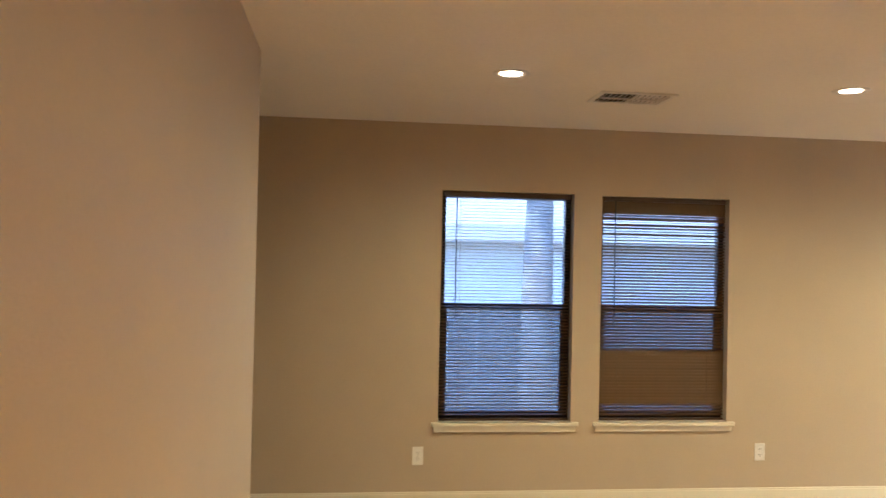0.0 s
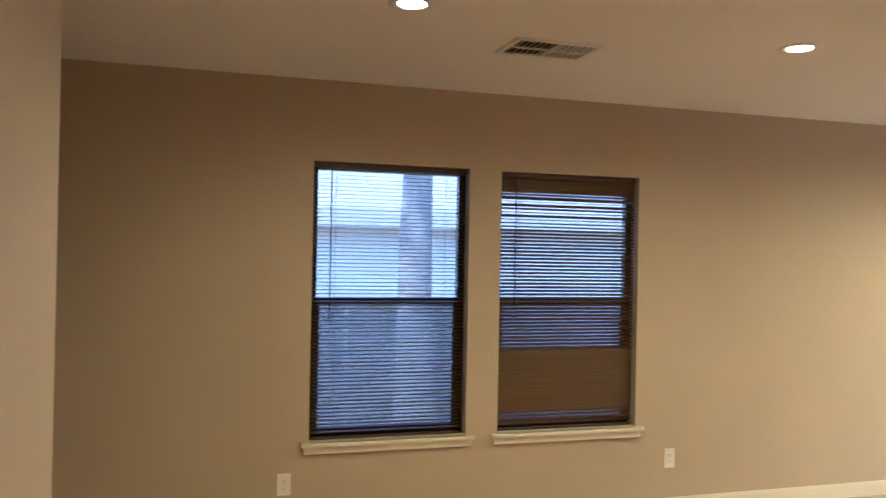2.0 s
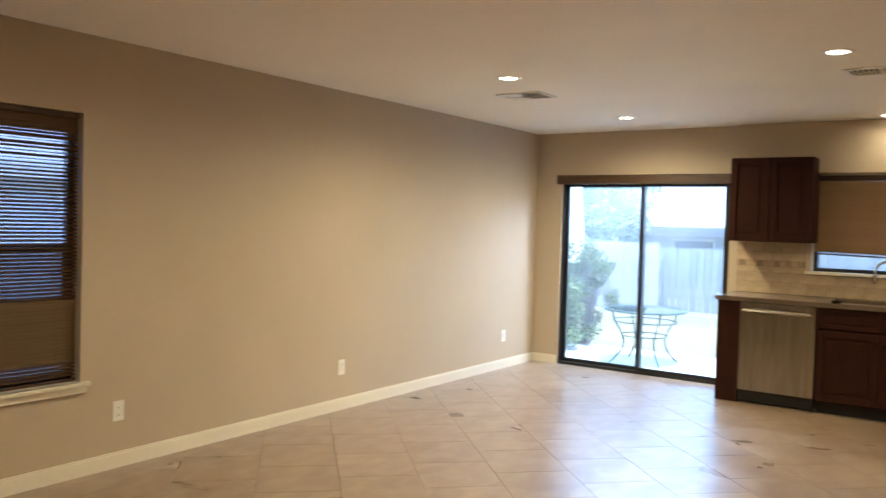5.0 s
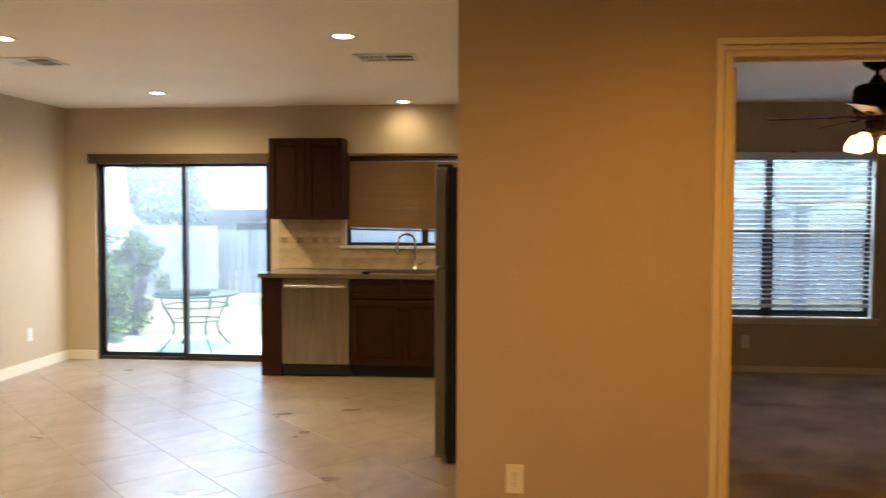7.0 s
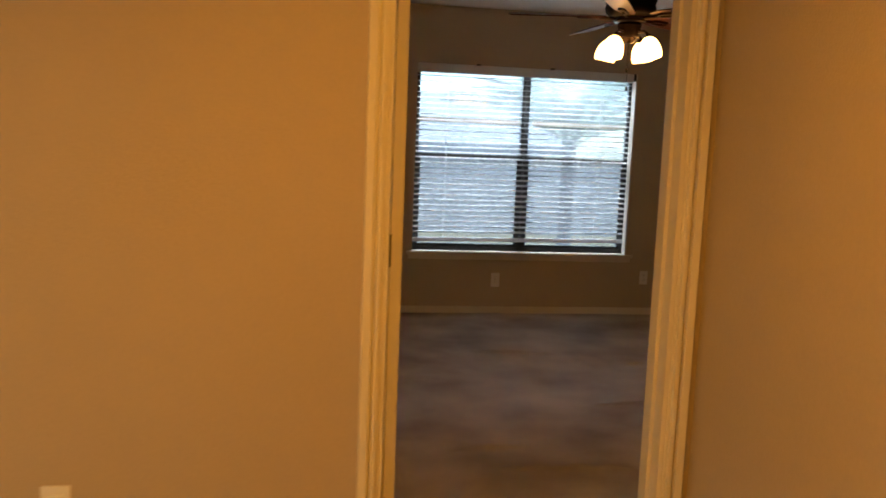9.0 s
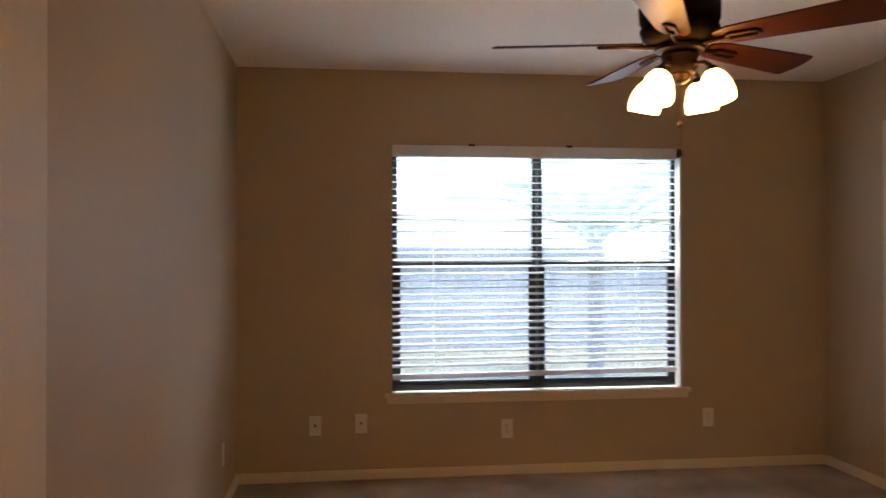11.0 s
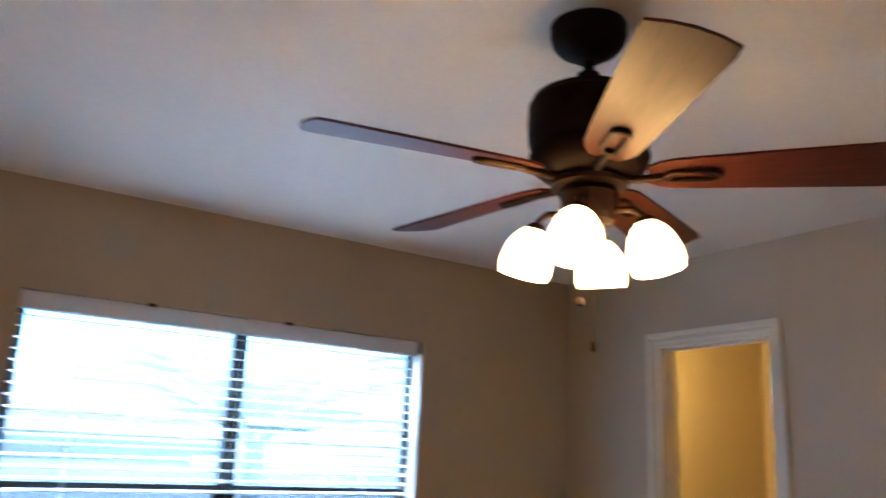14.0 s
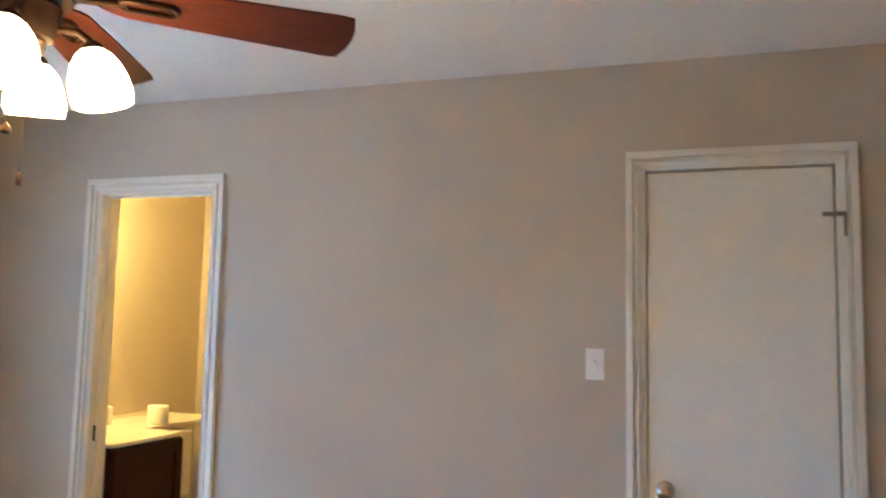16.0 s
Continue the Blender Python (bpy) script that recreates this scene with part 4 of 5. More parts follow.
# ---- ceiling fan ----
def ceiling_fan(cx, cy):
    f = thing("ceiling_fan", (cx, cy, H), "bronze five-blade ceiling fan with mahogany blades and four lit glass shades", "ceiling fan")
    at = pose(cx, cy, 0)
    part("canopy", lathe([(0.02, 2.352), (0.034, 2.356), (0.05, 2.368), (0.072, 2.38), (0.084, 2.395), (0.089, 2.415), (0.089, 2.4395)], 36, at), FAN_METAL, f, smooth=True)
    part("downrod", lathe([(0.0125, 2.29), (0.0125, 2.35)], 16, at), FAN_METAL, f, smooth=True)
    part("yoke", lathe([(0.05, 2.268), (0.045, 2.285), (0.03, 2.30), (0.026, 2.318), (0.02, 2.322)], 24, at), FAN_METAL, f, smooth=True)
    part("motor_housing", lathe([(0.075, 2.058), (0.105, 2.066), (0.128, 2.085), (0.136, 2.11), (0.130, 2.128), (0.137, 2.145), (0.139, 2.19), (0.137, 2.235), (0.132, 2.24), (0.128, 2.252), (0.095, 2.265), (0.05, 2.272)], 48, at), FAN_METAL, f, smooth=True)
    part("flywheel", lathe([(0.06, 2.035), (0.085, 2.04), (0.088, 2.05), (0.075, 2.058)], 36, at), FAN_GOLD, f, smooth=True)
    part("switch_housing", lathe([(0.03, 1.955), (0.052, 1.962), (0.062, 1.985), (0.06, 2.01), (0.066, 2.022), (0.058, 2.036)], 36, at), FAN_METAL, f, smooth=True)
    # blades: a rounded paddle, pitched
    for k in range(5):
        m = at @ pose(0, 0, 2.067, 0, 0, 240 + 72 * k) @ pose(0, 0, 0, -13)
        bm = bmesh.new()
        n = 18
        top, bot = [], []
        for i in range(n + 1):
            t = i / n
            x = 0.128 + 0.509 * t
            w = 0.051 + 0.030 * t ** 0.8
            if t < 0.12:
                w *= 0.62 + 0.38 * math.sin(math.pi / 2 * t / 0.12)
            if t > 0.96:
                w *= 1 - 0.05 * ((t - 0.96) / 0.04) ** 2
            top.append([bm.verts.new(m @ Vector((x + 0.016 * (1 - s * s) * (t > 0.99), s * w, 0.003))) for s in (-1, -0.5, 0, 0.5, 1)])
            bot.append([bm.verts.new(m @ Vector((x + 0.016 * (1 - s * s) * (t > 0.99), s * w, -0.003))) for s in (-1, -0.5, 0, 0.5, 1)])
        for i in range(n):
            for j in range(4):
                bm.faces.new((top[i][j], top[i + 1][j], top[i + 1][j + 1], top[i][j + 1]))
                bm.faces.new((bot[i][j], bot[i][j + 1], bot[i + 1][j + 1], bot[i + 1][j]))
            for j in (0, 4):
                bm.faces.new((top[i][j], bot[i][j], bot[i + 1][j], top[i + 1][j]))
        for i in (0, n):
            for j in range(4):
                bm.faces.new((top[i][j], top[i][j + 1], bot[i][j + 1], bot[i][j]))
        bmesh.ops.transform(bm, matrix=m.inverted(), verts=bm.verts[:])
        bmesh.ops.recalc_face_normals(bm, faces=bm.faces[:])
        b = new("blade", mesh_of("blade", bm, BLADE))
        b.parent = f
        b.matrix_parent_inverse = f.matrix_basis.inverted()
        b.matrix_basis = m
        # the iron: an arm, an open loop and a plate under the blade's root
        bm = tube([(0.06, 0, -0.004), (0.10, 0, -0.012), (0.15, 0, -0.009), (0.18, 0, -0.007)], [0.012, 0.009, 0.009, 0.008], 10)
        loop = []
        for q in range(25):      # a long slot with round ends
            a = math.pi / 2 + 2 * math.pi * q / 24
            loop.append(((0.185 if math.cos(a) < 0 else 0.262) + 0.017 * math.cos(a), 0.017 * math.sin(a), -0.008))
        tube(loop, 0.0065, 8, bm)
        for x, y in ((0.20, 0.018), (0.20, -0.018), (0.262, 0)):
            lathe([(0.0, -0.0105), (0.006, -0.009), (0.007, -0.004)], 10, pose(x, y, 0), bm)
        iron = new("blade_iron", mesh_of("blade_iron", bm, FAN_GOLD, True))
        iron.parent = f
        iron.matrix_parent_inverse = f.matrix_basis.inverted()
        iron.matrix_basis = m
    # light kit
    part("light_fitter", lathe([(0.0, 1.925), (0.02, 1.927), (0.034, 1.938), (0.04, 1.955), (0.03, 1.957)], 28, at), FAN_GOLD, f, smooth=True)
    for k in range(4):
        az = 35 + 90 * k
        m = at @ pose(0, 0, 0, 0, 0, az)
        arm = part("lamp_arm", tube([m @ Vector(p) for p in ((0.03, 0, 1.968), (0.06, 0, 1.985), (0.095, 0, 1.985), (0.118, 0, 1.968), (0.124, 0, 1.955))], 0.0075, 10), FAN_GOLD, f, smooth=True)
        g = m @ pose(0.120, 0, 1.962, 0, -14) @ Matrix.Scale(0.815, 4)
        part("socket_cup", lathe([(0.03, -0.022), (0.027, -0.006), (0.018, 0.004), (0.0, 0.006)], 20, g), FAN_METAL, arm, smooth=True)
        shade = lathe([(0.067, -0.148), (0.072, -0.128), (0.071, -0.105), (0.066, -0.078), (0.056, -0.050), (0.043, -0.029), (0.028, -0.015), (0.026, -0.018),
                       (0.040, -0.032), (0.053, -0.053), (0.063, -0.080), (0.068, -0.106), (0.069, -0.128), (0.064, -0.148), (0.067, -0.148)], 28, g)
        bmesh.ops.delete(shade, geom=[q for q in shade.faces if len(q.verts) > 4], context="FACES")
        part("glass_shade", shade, SHADE, f, "glowing frosted bell glass", smooth=True)
        part("bulb", lathe([(0.0, -0.105), (0.018, -0.10), (0.027, -0.085), (0.024, -0.065), (0.013, -0.04), (0.012, -0.02)], 16, g), SHADE, arm, smooth=True)
    for (x, y), z0, z1, fob in (((6.652, 5.06), 1.95, 1.80, [(0.0, -0.012), (0.009, -0.008), (0.010, 0.0), (0.006, 0.008), (0.0, 0.012)]),
                                ((6.634, 5.0), 1.925, 1.695, [(0.004, -0.014), (0.006, -0.012), (0.006, 0.006), (0.002, 0.012)])):
        bm = bmesh.new()
        z = z0
        while z > z1:
            bmesh.ops.create_icosphere(bm, subdivisions=1, radius=0.0021, matrix=pose(x, y, z))
            z -= 0.0052
        ch = part("pull_chain", bm, FAN_GOLD, f)
        part("chain_fob", lathe(fob, 12, pose(x, y, z1 - 0.008)), FAN_GOLD, ch, smooth=True)
    return f


ceiling_fan(6.634, 5.012)


# ---- bathroom ----
def bathroom():
    v = thing("vanity_cabinet", (8.9, 6.8, 0), "dark stained bathroom vanity cabinet", "cabinet")
    part("body", boxes((XB1 + 0.125, 9.165, 6.445, YN - 0.001, 0.08, 0.829)), CABINET, v)
    part("toe_kick", boxes((XB1 + 0.125, 9.165, 6.51, 6.53, 0, 0.08)), BLACK, v)
    shaker(XB1 + 0.13, 9.16, 0.1, 0.82, 6.444, v)
    t = thing("bathroom_worktop", (9.1, 6.8, 0.815), "cream cultured marble vanity top running over the toilet tank", "worktop")
    part("slab", boxes((XB1 + 0.122, 9.2, 6.435, YN - 0.001, 0.831, 0.85), (9.2, 9.95, 6.72, YN - 0.001, 0.831, 0.85), bevel=0.004), VANITY_TOP, t)
    part("back_lip", boxes((XB1 + 0.122, 9.95, YN - 0.02, YN - 0.0015, 0.8505, 0.872)), VANITY_TOP, t)
    k = thing("toilet_tank", (9.5, 6.85, 0), "cream toilet tank beneath the vanity top", "toilet")
    part("tank", boxes((9.22, 9.72, 6.76, YN - 0.02, 0.40, 0.79), bevel=0.015), VANITY_TOP, k)
    part("pedestal", lathe([(0.12, 0), (0.12, 0.05), (0.1, 0.2), (0.16, 0.40)], 24, pose(9.47, 6.86, 0)), VANITY_TOP, k, smooth=True)
    for x, y, lab in ((9.40, 6.775, "white toilet paper roll standing on the vanity top"), (9.2, 7.0, "white toilet paper roll at the back of the vanity top")):
        p = thing("toilet_paper_roll", (x, y, 0.85), lab, "paper roll", "toilet paper rolls")
        part("paper", lathe([(0.02, 0.8505), (0.055, 0.8505), (0.057, 0.856), (0.057, 0.947), (0.055, 0.952), (0.02, 0.952), (0.02, 0.8506)], 32, pose(x, y, 0)), PAPER, p, smooth=True)


bathroom()


# ---- outdoors ----
struct("ground", boxes((-400, 400, YN + 0.17, 600, -0.6, -0.2), (-400, -0.17, -400, YN + 0.17, -0.6, -0.2)), GRASS, "dry patchy lawn reaching to the horizon")
# the stretch past x 5.4 is added to bounce daylight into the bedroom
struct("patio", boxes((-1.2, 10.4, YN + 0.165, 9.4, -0.3, -0.10), bevel=0.01), CONCRETE, "pale concrete patio slab")


def fence(name, p0, p1, z0, z1, material, label, w=0.14, gap=0.006, rails=(), lean=0.0):
    """Upright boards between two points, each its own piece, on rails and posts."""
    d = Vector((p1[0] - p0[0], p1[1] - p0[1], 0))
    n = int(d.length / (w + gap))
    ang = math.degrees(math.atan2(d.y, d.x))
    ob = thing(name, (p0[0], p0[1], z0), label, "fence")
    me = mesh_of("board", boxes((0, w, -0.009, 0.009, 0, z1 - z0), bevel=0.002), material)
    rnd = random.Random(3)
    for k in range(n):
        p = Vector((p0[0], p0[1], z0)) + d.normalized() * (w + gap) * k
        piece("board", me, ob, pose(p.x, p.y, p.z + rnd.uniform(-0.01, 0.012), 0, rnd.uniform(-0.4, 0.4), ang))
    bm = bmesh.new()
    m = pose(p0[0], p0[1], 0, 0, 0, ang)
    for z in rails:
        box(bm, 0, d.length, 0.01, 0.05, z - 0.045, z + 0.045, m=m)
    part("rail", bm, material, ob)
    for k in range(int(d.length / 2.4) + 1):
        part("post", boxes((k * 2.4, k * 2.4 + 0.09, 0.05, 0.14, z0 - 0.1, z1 - 0.05)), material, ob).matrix_basis = m
    return ob


fence("white_fence", (-7, 15.0), (-1.42, 15.0), -0.2, 1.17, FENCE_W, "sun-bleached white board fence at the end of the yard", rails=(0.2, 0.9))
fence("white_fence", (3.2, 15.6), (14.0, 15.6), -0.2, 1.20, FENCE_W, "sun-bleached board fence beyond the bedroom window", rails=(0.2, 0.9))
fence("grey_fence", (-1.7, 15.6), (3.1, 15.6), -0.2, 1.08, FENCE_L, "weathered grey picket fence behind the patio", w=0.12, gap=0.02, rails=(0.1, 0.85))
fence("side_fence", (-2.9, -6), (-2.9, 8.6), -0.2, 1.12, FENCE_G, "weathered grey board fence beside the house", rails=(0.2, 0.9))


def house(name, x0, x1, y0, y1, zw, rise, label, axis, roofing, windows=()):
    """A neighbour's house: walls, a gabled roof with eaves, fascia, and windows on the side that shows."""
    ob = thing(name, ((x0 + x1) / 2, (y0 + y1) / 2, -0.2), label, "house")
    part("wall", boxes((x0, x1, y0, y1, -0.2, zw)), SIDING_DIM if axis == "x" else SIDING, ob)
    e = 0.55
    bm = bmesh.new()
    if axis == "x":      # ridge along x
        ym = (y0 + y1) / 2
        prof = [(y0 - e, zw - 0.1), (ym, zw + rise), (y1 + e, zw - 0.1), (y1 + e, zw + 0.02), (ym, zw + rise + 0.14), (y0 - e, zw + 0.02)]
        ends = [[bm.verts.new((x, y, z)) for y, z in prof] for x in (x0 - e, x1 + e)]
    else:
        xm = (x0 + x1) / 2
        prof = [(x0 - e, zw - 0.1), (xm, zw + rise), (x1 + e, zw - 0.1), (x1 + e, zw + 0.02), (xm, zw + rise + 0.14), (x0 - e, zw + 0.02)]
        ends = [[bm.verts.new((x, y, z)) for x, z in prof] for y in (y0 - e, y1 + e)]
    for k in range(6):
        bm.faces.new((ends[0][k], ends[0][(k + 1) % 6], ends[1][(k + 1) % 6], ends[1][k]))
    bm.faces.new(ends[0]), bm.faces.new(ends[1][::-1])
    part("roof", bm, roofing, ob)
    if axis == "x":
        part("fascia", boxes((x0 - e, x1 + e, y0 - e - 0.03, y0 - e, zw - 0.2, zw + 0.03)), FASCIA, ob)
    else:
        part("fascia", boxes((x1 + e, x1 + e + 0.03, y0 - e, y1 + e, zw - 0.2, zw + 0.03)), FENCE_W, ob)
    for u0, u1, z0, z1 in windows:
        if axis == "x":
            w = part("window", boxes((u0, u1, y0 - 0.03, y0 - 0.001, z0, z1)), FENCE_W, ob)
            part("pane", boxes((u0 + 0.06, u1 - 0.06, y0 - 0.035, y0 - 0.031, z0 + 0.06, z1 - 0.06)), BLACK, w)
        else:
            w = part("window", boxes((x1 + 0.001, x1 + 0.03, u0, u1, z0, z1)), FENCE_W, ob)
            part("pane", boxes((x1 + 0.031, x1 + 0.035, u0 + 0.06, u1 - 0.06, z0 + 0.06, z1 - 0.06)), BLACK, w)
    return ob


house("neighbour_house", -5.2, 11, 22, 30, 1.5, 1.5, "pale neighbouring house with a low grey shingle roof", "x", ROOF_PALE, ((-3.6, -2.4, 0.5, 1.2), (3, 4.4, 0.5, 1.2)))
house("side_house", -15, -6.2, -7, 9, 2.05, 2.0, "pale neighbouring house close beside the windows", "y", ROOF, ())


def leaves(n, size, spread, seed, bm=None, flat=0.5):
    """Small folded leaves scattered through lumps of a crown. spread: a list of (x, y, z, radius)."""
    bm = bm or bmesh.new()
    rnd = random.Random(seed)
    for _ in range(n):
        x, y, z, r = rnd.choice(spread)
        while True:
            d = Vector((rnd.uniform(-1, 1), rnd.uniform(-1, 1), rnd.uniform(-1, 1)))
            if 0.25 < d.length < 1:
                break
        c = Vector((x, y, z)) + d * r
        m = Matrix.Translation(c) @ Euler((rnd.uniform(-1.2, 1.2), rnd.uniform(-1.2, 1.2), rnd.uniform(0, 6.3))).to_matrix().to_4x4()
        s = size * rnd.uniform(0.6, 1.4)
        a, b, e, g = (bm.verts.new(m @ Vector(p)) for p in ((0, -s, 0), (s * flat, 0, s * 0.12), (0, s, 0), (-s * flat, 0, s * 0.12)))
        bm.faces.new((a, b, e)), bm.faces.new((a, e, g))
    return bm


def tree(name, x, y, height, r0, lumps, n, size, label, seed, bark=BARK):
    ob = thing(name, (x, y, -0.2), label, "tree")
    rnd = random.Random(seed)
    pts = [(x + rnd.uniform(-1, 1) * 0.012 * k, y + rnd.uniform(-1, 1) * 0.012 * k, -0.25 + height * k / 6) for k in range(7)]
    trunk = part("trunk", tube(pts, [r0 * (1.25 if k == 0 else 1 - 0.09 * k) for k in range(7)], 14), bark, ob, smooth=True)
    top = Vector(pts[-1])
    bm = bmesh.new()
    for lx, ly, lz, lr in lumps:
        q = Vector((lx, ly, lz))
        base = Vector(pts[4]).lerp(top, rnd.random())
        mid = base.lerp(q, 0.5) + Vector((0, 0, 0.1 * lr))
        tube([base, mid, q], [r0 * 0.3, r0 * 0.16, r0 * 0.05], 8, bm)
    part("limb", bm, BARK, trunk, smooth=True)
    part("crown", leaves(n, size, lumps, seed), LEAF_T, ob)
    return ob


rnd = random.Random(11)
tree("shade_tree", -5.4, 18.5, 3.0, 0.22, [(-5.3 + rnd.uniform(-2.0, 1.7), 18.5 + rnd.uniform(-1.2, 1.2), rnd.uniform(1.5, 4.6), rnd.uniform(0.4, 0.8)) for _ in range(40)], 20000, 0.075,
     "leafy shade tree behind the white fence", 5)


def palm(x, y, zc, n, length, label, seed):
    """A low palm: a ringed stem and arching fronds, each with its rib and two rows of leaflets."""
    ob = thing("yard_palm", (x, y, -0.2), label, "palm")
    q = random.Random(seed)
    steps = [-0.25 + (zc + 0.3) * k / 16 for k in range(17)]
    part("trunk", tube([(x, y, z) for z in steps], [0.085 + (0.015 if k % 2 else 0.0) for k in range(17)], 14), PALE_BARK, ob, smooth=True)
    for k in range(n):
        a = 2.4 * k + q.uniform(-0.2, 0.2)
        up = q.uniform(0.6, 1.45)
        L = length * q.uniform(0.8, 1.15)
        d, w = Vector((math.cos(a), math.sin(a), 0)), Vector((-math.sin(a), math.cos(a), 0))
        pts = []
        for i in range(13):
            f = i / 12
            pts.append(Vector((x, y, zc)) + d * (L * f * math.cos(up * (1 - 0.45 * f))) + Vector((0, 0, L * f * math.sin(up) - 0.42 * L * f * f)))
        bm = tube(pts, [0.012 * (1 - 0.8 * i / 12) for i in range(13)], 5)
        for i in range(2, 12):
            for h in (0.0, 0.5):
                p = pts[i].lerp(pts[i + 1], h)
                t = (pts[i + 1] - pts[i]).normalized()
                reach = 0.34 * length * math.sin(math.pi * (0.12 + 0.8 * i / 12))
                for side in (1, -1):
                    tip = p + w * side * reach * 0.75 + t * reach * 0.7 + Vector((0, 0, -0.12 * reach))
                    bm.faces.new([bm.verts.new(v) for v in (p - t * 0.014, p.lerp(tip, 0.5) - t * 0.012 + Vector((0, 0, 0.02)), tip, p + t * 0.014)])
        part("frond", bm, LEAF_T, ob)
    return ob


palm(8.3, 11.2, 1.4, 24, 1.75, "low palm with arching fronds beyond the bedroom window", 17)
tree("side_tree", -2.55, 1.26, 4.2, 0.19, [(-2.55 + rnd.uniform(-1.0, 1.0), 1.1 + rnd.uniform(-1.2, 1.2), rnd.uniform(3.4, 4.8), rnd.uniform(0.35, 0.6)) for _ in range(8)], 1500, 0.07,
     "stout pale tree trunk standing outside the living room window", 8, PALE_BARK)


def shrub(x, y, h, label, seed):
    ob = thing("patio_shrub", (x, y, -0.2), label, "shrub", "patio shrubs")
    r = random.Random(seed)
    bm = bmesh.new()
    lumps = []
    for k in range(26):
        lx, ly, lz = x + r.gauss(0, 0.14), y + r.gauss(0, 0.16), r.uniform(0.05, h)
        lumps.append((lx, ly, lz, r.uniform(0.09, 0.17)))
        tube([(x + r.uniform(-0.05, 0.05), y, -0.2), ((x + lx) / 2, (y + ly) / 2, lz * 0.5), (lx, ly, lz)], [0.012, 0.009, 0.004], 5, bm)
    part("stems", bm, BARK, ob)
    part("foliage", leaves(5200, 0.021, lumps, seed, flat=0.45), LEAF, ob)


shrub(-0.40, 9.35, 1.2, "dense green shrub at the edge of the patio", 21)
shrub(-0.50, 8.75, 0.85, "grey-green leggy shrub beside the patio door", 22)
shrub(-0.85, 9.6, 1.0, "dense green shrub against the house corner", 23)


def patio_table():
    x, y, zt = 0.765, 8.45, 0.52
    t = thing("patio_table", (x, y, -0.10), "round glass patio table with curved green metal legs", "table")
    ring = [(x + 0.46 * math.cos(a), y + 0.46 * math.sin(a), zt) for a in [2 * math.pi * k / 40 for k in range(41)]]
    part("rim", tube(ring, 0.013, 10), TABLE_METAL, t, smooth=True)
    part("glass_top", lathe([(0.447, zt), (0.447, zt + 0.006)], 48, pose(x, y, 0)), TABLE_GLASS, t)
    for k in range(4):
        a = radians(45 + 90 * k)
        pts = [(0.40, zt - 0.012), (0.375, 0.41), (0.30, 0.29), (0.25, 0.17), (0.28, 0.05), (0.36, -0.04), (0.42, -0.092)]
        part("leg", tube([(x + r * math.cos(a), y + r * math.sin(a), z) for r, z in pts], 0.011, 10), TABLE_METAL, t, smooth=True)
    for r, z in ((0.365, 0.39), (0.265, 0.225)):
        part("hoop", tube([(x + r * math.cos(a), y + r * math.sin(a), z) for a in [2 * math.pi * k / 32 for k in range(33)]], 0.007, 8), TABLE_METAL, t, smooth=True)


patio_table()


def umbrella():
    """A closed patio umbrella: pole, furled canvas in folds, and a base."""
    x, y = -0.90, 9.9
    u = thing("patio_umbrella", (x, y, -0.10), "furled white canvas patio umbrella in its stand", "umbrella")
    part("pole", lathe([(0.02, -0.08), (0.02, 2.75)], 16, pose(x, y, 0)), FENCE_W, u, smooth=True)
    part("stand", lathe([(0.25, -0.0995), (0.25, -0.06), (0.06, -0.03), (0.035, 0.1), (0.021, 0.1)], 28, pose(x, y, 0)), CONCRETE, u, smooth=True)
    bm = bmesh.new()
    rings = []
    for k in range(15):
        f = k / 14
        z = 2.70 - 1.75 * f
        r = 0.03 + 0.13 * f ** 0.8 * (1 - 0.25 * max(0, f - 0.8) / 0.2)
        rings.append([bm.verts.new((x + (r * (1 + 0.3 * math.cos(8 * a + 0.6 * f)) + 0.0) * math.cos(a), y + r * (1 + 0.3 * math.cos(8 * a + 0.6 * f)) * math.sin(a), z)) for a in [2 * math.pi * q / 64 for q in range(64)]])
    for p, q in zip(rings, rings[1:]):
        for j in range(64):
            bm.faces.new((p[j], q[j], q[(j + 1) % 64], p[(j + 1) % 64]))
    part("furled_canopy", bm, CLOTH, u, smooth=True)


umbrella()

# ---- pieces of floor and walls, last ----
backsplash()


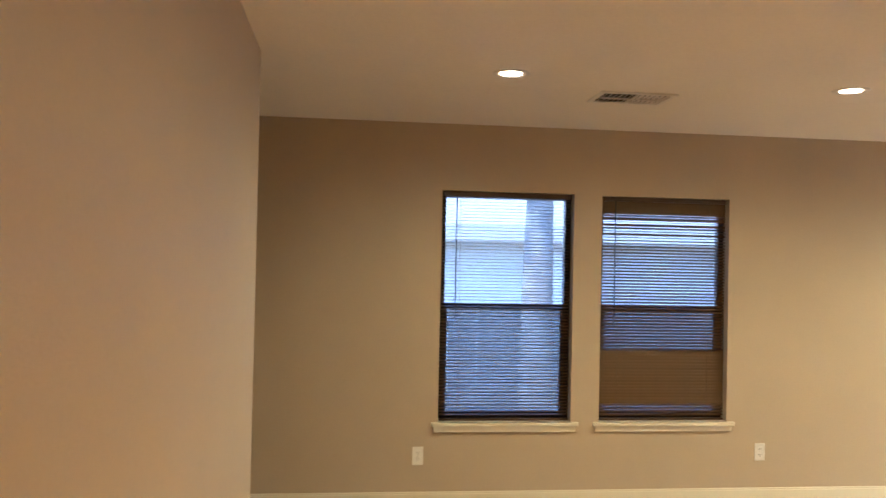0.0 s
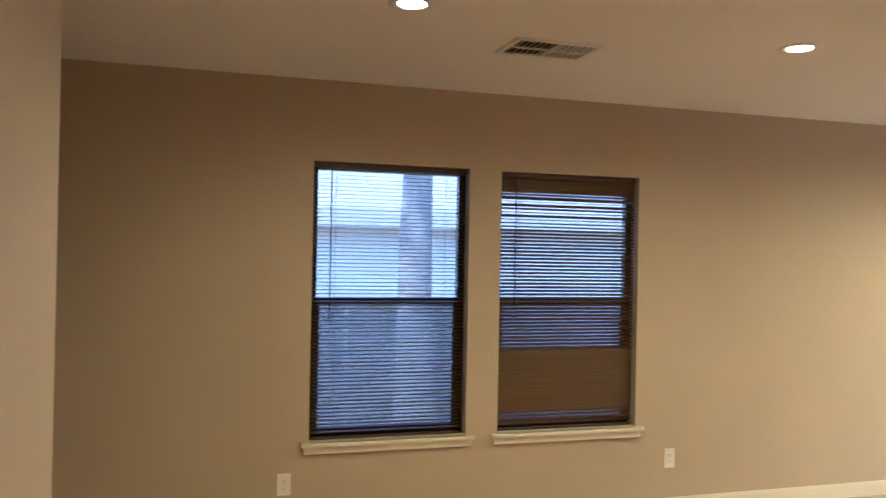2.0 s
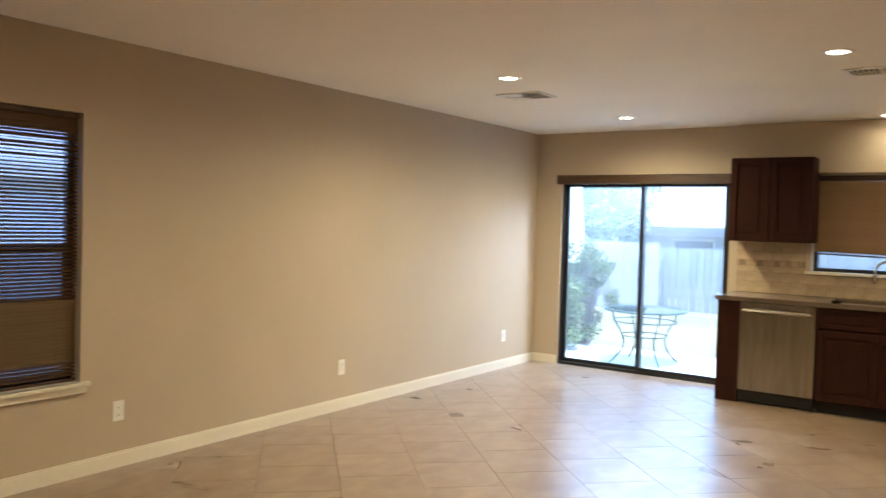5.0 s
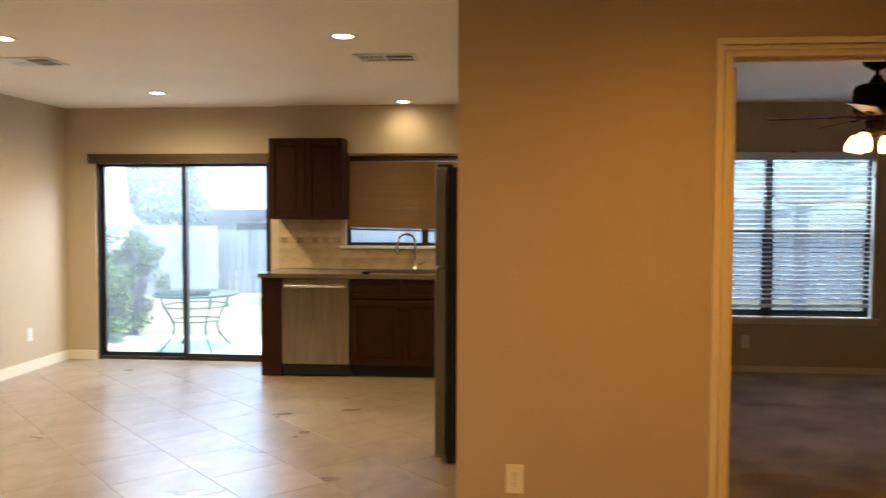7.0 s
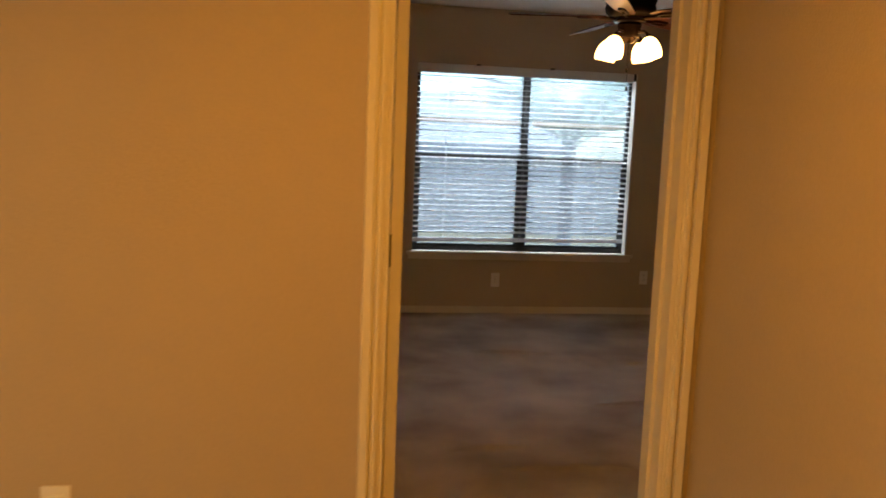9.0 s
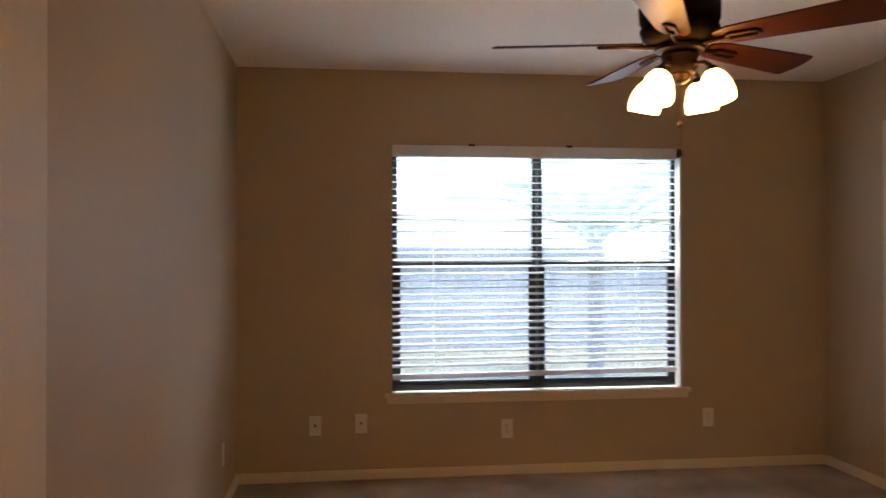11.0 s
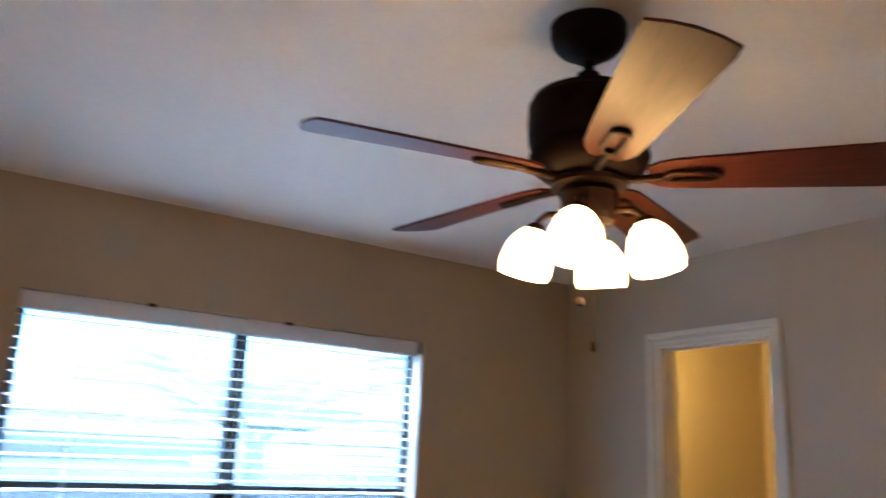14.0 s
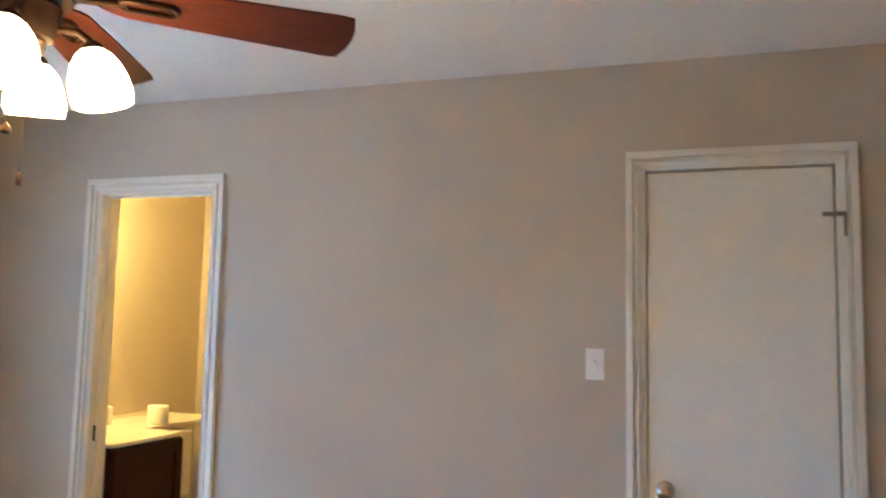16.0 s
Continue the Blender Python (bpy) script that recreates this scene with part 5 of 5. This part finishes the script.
def floor_tiles():
    """Large travertine tiles laid on the diagonal, every other row shifted by half a tile, cut at the walls."""
    m = bpy.data.materials.new("travertine_floor")
    m.use_nodes = True
    nt = m.node_tree
    b = nt.nodes["Principled BSDF"]
    co, oi, add, sc = (nt.nodes.new(k) for k in ("ShaderNodeNewGeometry", "ShaderNodeObjectInfo", "ShaderNodeVectorMath", "ShaderNodeVectorMath"))
    sc.operation = "SCALE"
    sc.inputs[0].default_value, add.operation = (0, 0, 9), "ADD"
    nt.links.new(oi.outputs["Random"], sc.inputs["Scale"])
    nt.links.new(co.outputs["Position"], add.inputs[0]), nt.links.new(sc.outputs[0], add.inputs[1])
    def tex(scale, detail, distort, stretch):
        mp, n = nt.nodes.new("ShaderNodeMapping"), nt.nodes.new("ShaderNodeTexNoise")
        mp.inputs["Scale"].default_value = stretch
        n.inputs["Scale"].default_value, n.inputs["Detail"].default_value, n.inputs["Distortion"].default_value = scale, detail, distort
        nt.links.new(add.outputs[0], mp.inputs[0]), nt.links.new(mp.outputs[0], n.inputs["Vector"])
        return n.outputs[0]

    def span(src, f0, f1, t0, t1):
        r = nt.nodes.new("ShaderNodeMapRange")
        r.inputs["From Min"].default_value, r.inputs["From Max"].default_value = f0, f1
        r.inputs["To Min"].default_value, r.inputs["To Max"].default_value = t0, t1
        nt.links.new(src, r.inputs["Value"])
        return r.outputs[0]

    def blend(fac, a, c):
        mx = nt.nodes.new("ShaderNodeMix")
        mx.data_type = "RGBA"
        nt.links.new(fac, mx.inputs["Factor"])
        for key, v in ((6, a), (7, c)):
            if isinstance(v, tuple):
                mx.inputs[key].default_value = (*v, 1)
            else:
                nt.links.new(v, mx.inputs[key])
        return mx.outputs[2]
    cloud = tex(2.2, 3, 0.4, (0.9, 1.2, 1))
    vein = tex(4.0, 6, 0.3, (0.7, 1.4, 1))
    pale = tex(7.0, 6, 0.4, (1.3, 0.7, 1))
    grain = tex(60, 3, 0.0, (1, 1, 1))
    col = blend(span(cloud, 0.3, 0.7, 0, 1), (0.150, 0.096, 0.055), (0.275, 0.200, 0.135))
    col = blend(span(vein, 0.25, 0.75, 0, 0.45), col, (0.150, 0.098, 0.058))
    col = blend(span(pale, 0.4, 0.7, 0, 0.4), col, (0.37, 0.30, 0.225))
    vs, mm = nt.nodes.new("ShaderNodeVectorMath"), nt.nodes.new("ShaderNodeMath")
    vs.operation, mm.operation = "SCALE", "MULTIPLY"
    nt.links.new(span(grain, 0.3, 0.7, 0.94, 1.06), mm.inputs[0]), nt.links.new(span(oi.outputs["Random"], 0, 1, 0.96, 1.04), mm.inputs[1])
    nt.links.new(col, vs.inputs[0]), nt.links.new(mm.outputs[0], vs.inputs["Scale"])
    nt.links.new(vs.outputs[0], b.inputs["Base Color"])
    nt.links.new(span(cloud, 0.3, 0.7, 0.27, 0.37), b.inputs["Roughness"])
    b.inputs["Specular IOR Level"].default_value = 1.0
    b.inputs["Coat Weight"].default_value, b.inputs["Coat Roughness"].default_value, b.inputs["Coat IOR"].default_value = 0.35, 0.32, 1.6
    bn = nt.nodes.new("ShaderNodeBump")
    bn.inputs["Strength"].default_value, bn.inputs["Distance"].default_value = 0.03, 0.001
    nt.links.new(grain, bn.inputs["Height"]), nt.links.new(bn.outputs[0], b.inputs["Normal"])

    floor = bpy.data.objects["floor_slab"]
    T, g = 0.457, 0.0022
    rt = math.sqrt(0.5)
    regions = [(0.0, XB0 - 0.12, YP + 0.19, YN), (0.0, HX, -3.05, YP + 0.19)]
    rest = []
    base = mesh_of("tile", boxes((-T / 2 + g / 2, T / 2 - g / 2, -T / 2 + g / 2, T / 2 - g / 2, -0.008, 0.0), bevel=0.001), m)

    def clip(poly, ax, val, keep):
        out = []
        for i, p in enumerate(poly):
            q = poly[(i + 1) % len(poly)]
            a, c = (p[ax] - val) * keep, (q[ax] - val) * keep
            if a >= 0:
                out.append(p)
            if a * c < 0:
                f = a / (a - c)
                out.append(tuple(p[k] + f * (q[k] - p[k]) for k in (0, 1)))
        return out
    # rows lie along the way (1, -1); s counts the rows, d the tiles in a row
    s0, d0 = 7.18 * rt, 0.78 * rt
    for i in range(-28, 12):
        for j in range(-30, 30):
            s = s0 + (i + 0.5) * T
            d = d0 + (j + 0.5) * T + (T / 2 if i % 2 else 0)
            cx, cy = (s - d) * rt, (s + d) * rt
            if not (-0.5 < cx < HX + 0.5 and -3.5 < cy < YN + 0.5):
                continue
            corners = [(cx + (u * 1 - v * 1) * rt * (T - g) / 2, cy + (u + v) * rt * (T - g) / 2) for u, v in ((-1, -1), (1, -1), (1, 1), (-1, 1))]
            inside = [all(r[0] <= p[0] <= r[1] and r[2] <= p[1] <= r[3] for p in corners) for r in regions]
            both = all(0 <= p[0] <= XB0 - 0.12 and -3.05 <= p[1] <= YN for p in corners)
            if any(inside) or both:
                if cy > 1.0:
                    piece("tile", base, floor, pose(cx, cy, 0, 0, 0, 45))
                else:
                    rest.append(corners)
                continue
            for r in regions:
                poly = corners
                for ax, val, keep in ((0, r[0] + 0.001, 1), (0, r[1] - 0.001, -1), (1, r[2], 1), (1, r[3], -1)):
                    poly = clip(poly, ax, val, keep) if poly else poly
                if len(poly) > 2:
                    rest.append(poly)
    verts, faces = [], []
    for poly in rest:
        k, n = len(verts), len(poly)
        verts += [(x, y, 0.0) for x, y in poly] + [(x, y, -0.008) for x, y in poly]
        faces.append(tuple(range(k, k + n)))
        faces += [(k + a, k + n + a, k + n + (a + 1) % n, k + (a + 1) % n) for a in range(n)]
    me = bpy.data.meshes.new("cut_tiles")
    me.from_pydata(verts, [], faces)
    me.materials.append(m)
    ob = new("cut_tiles", me)
    ob.parent = floor
    tagged(ob, "travertine tiles cut along the walls", kind="stuff")


floor_tiles()
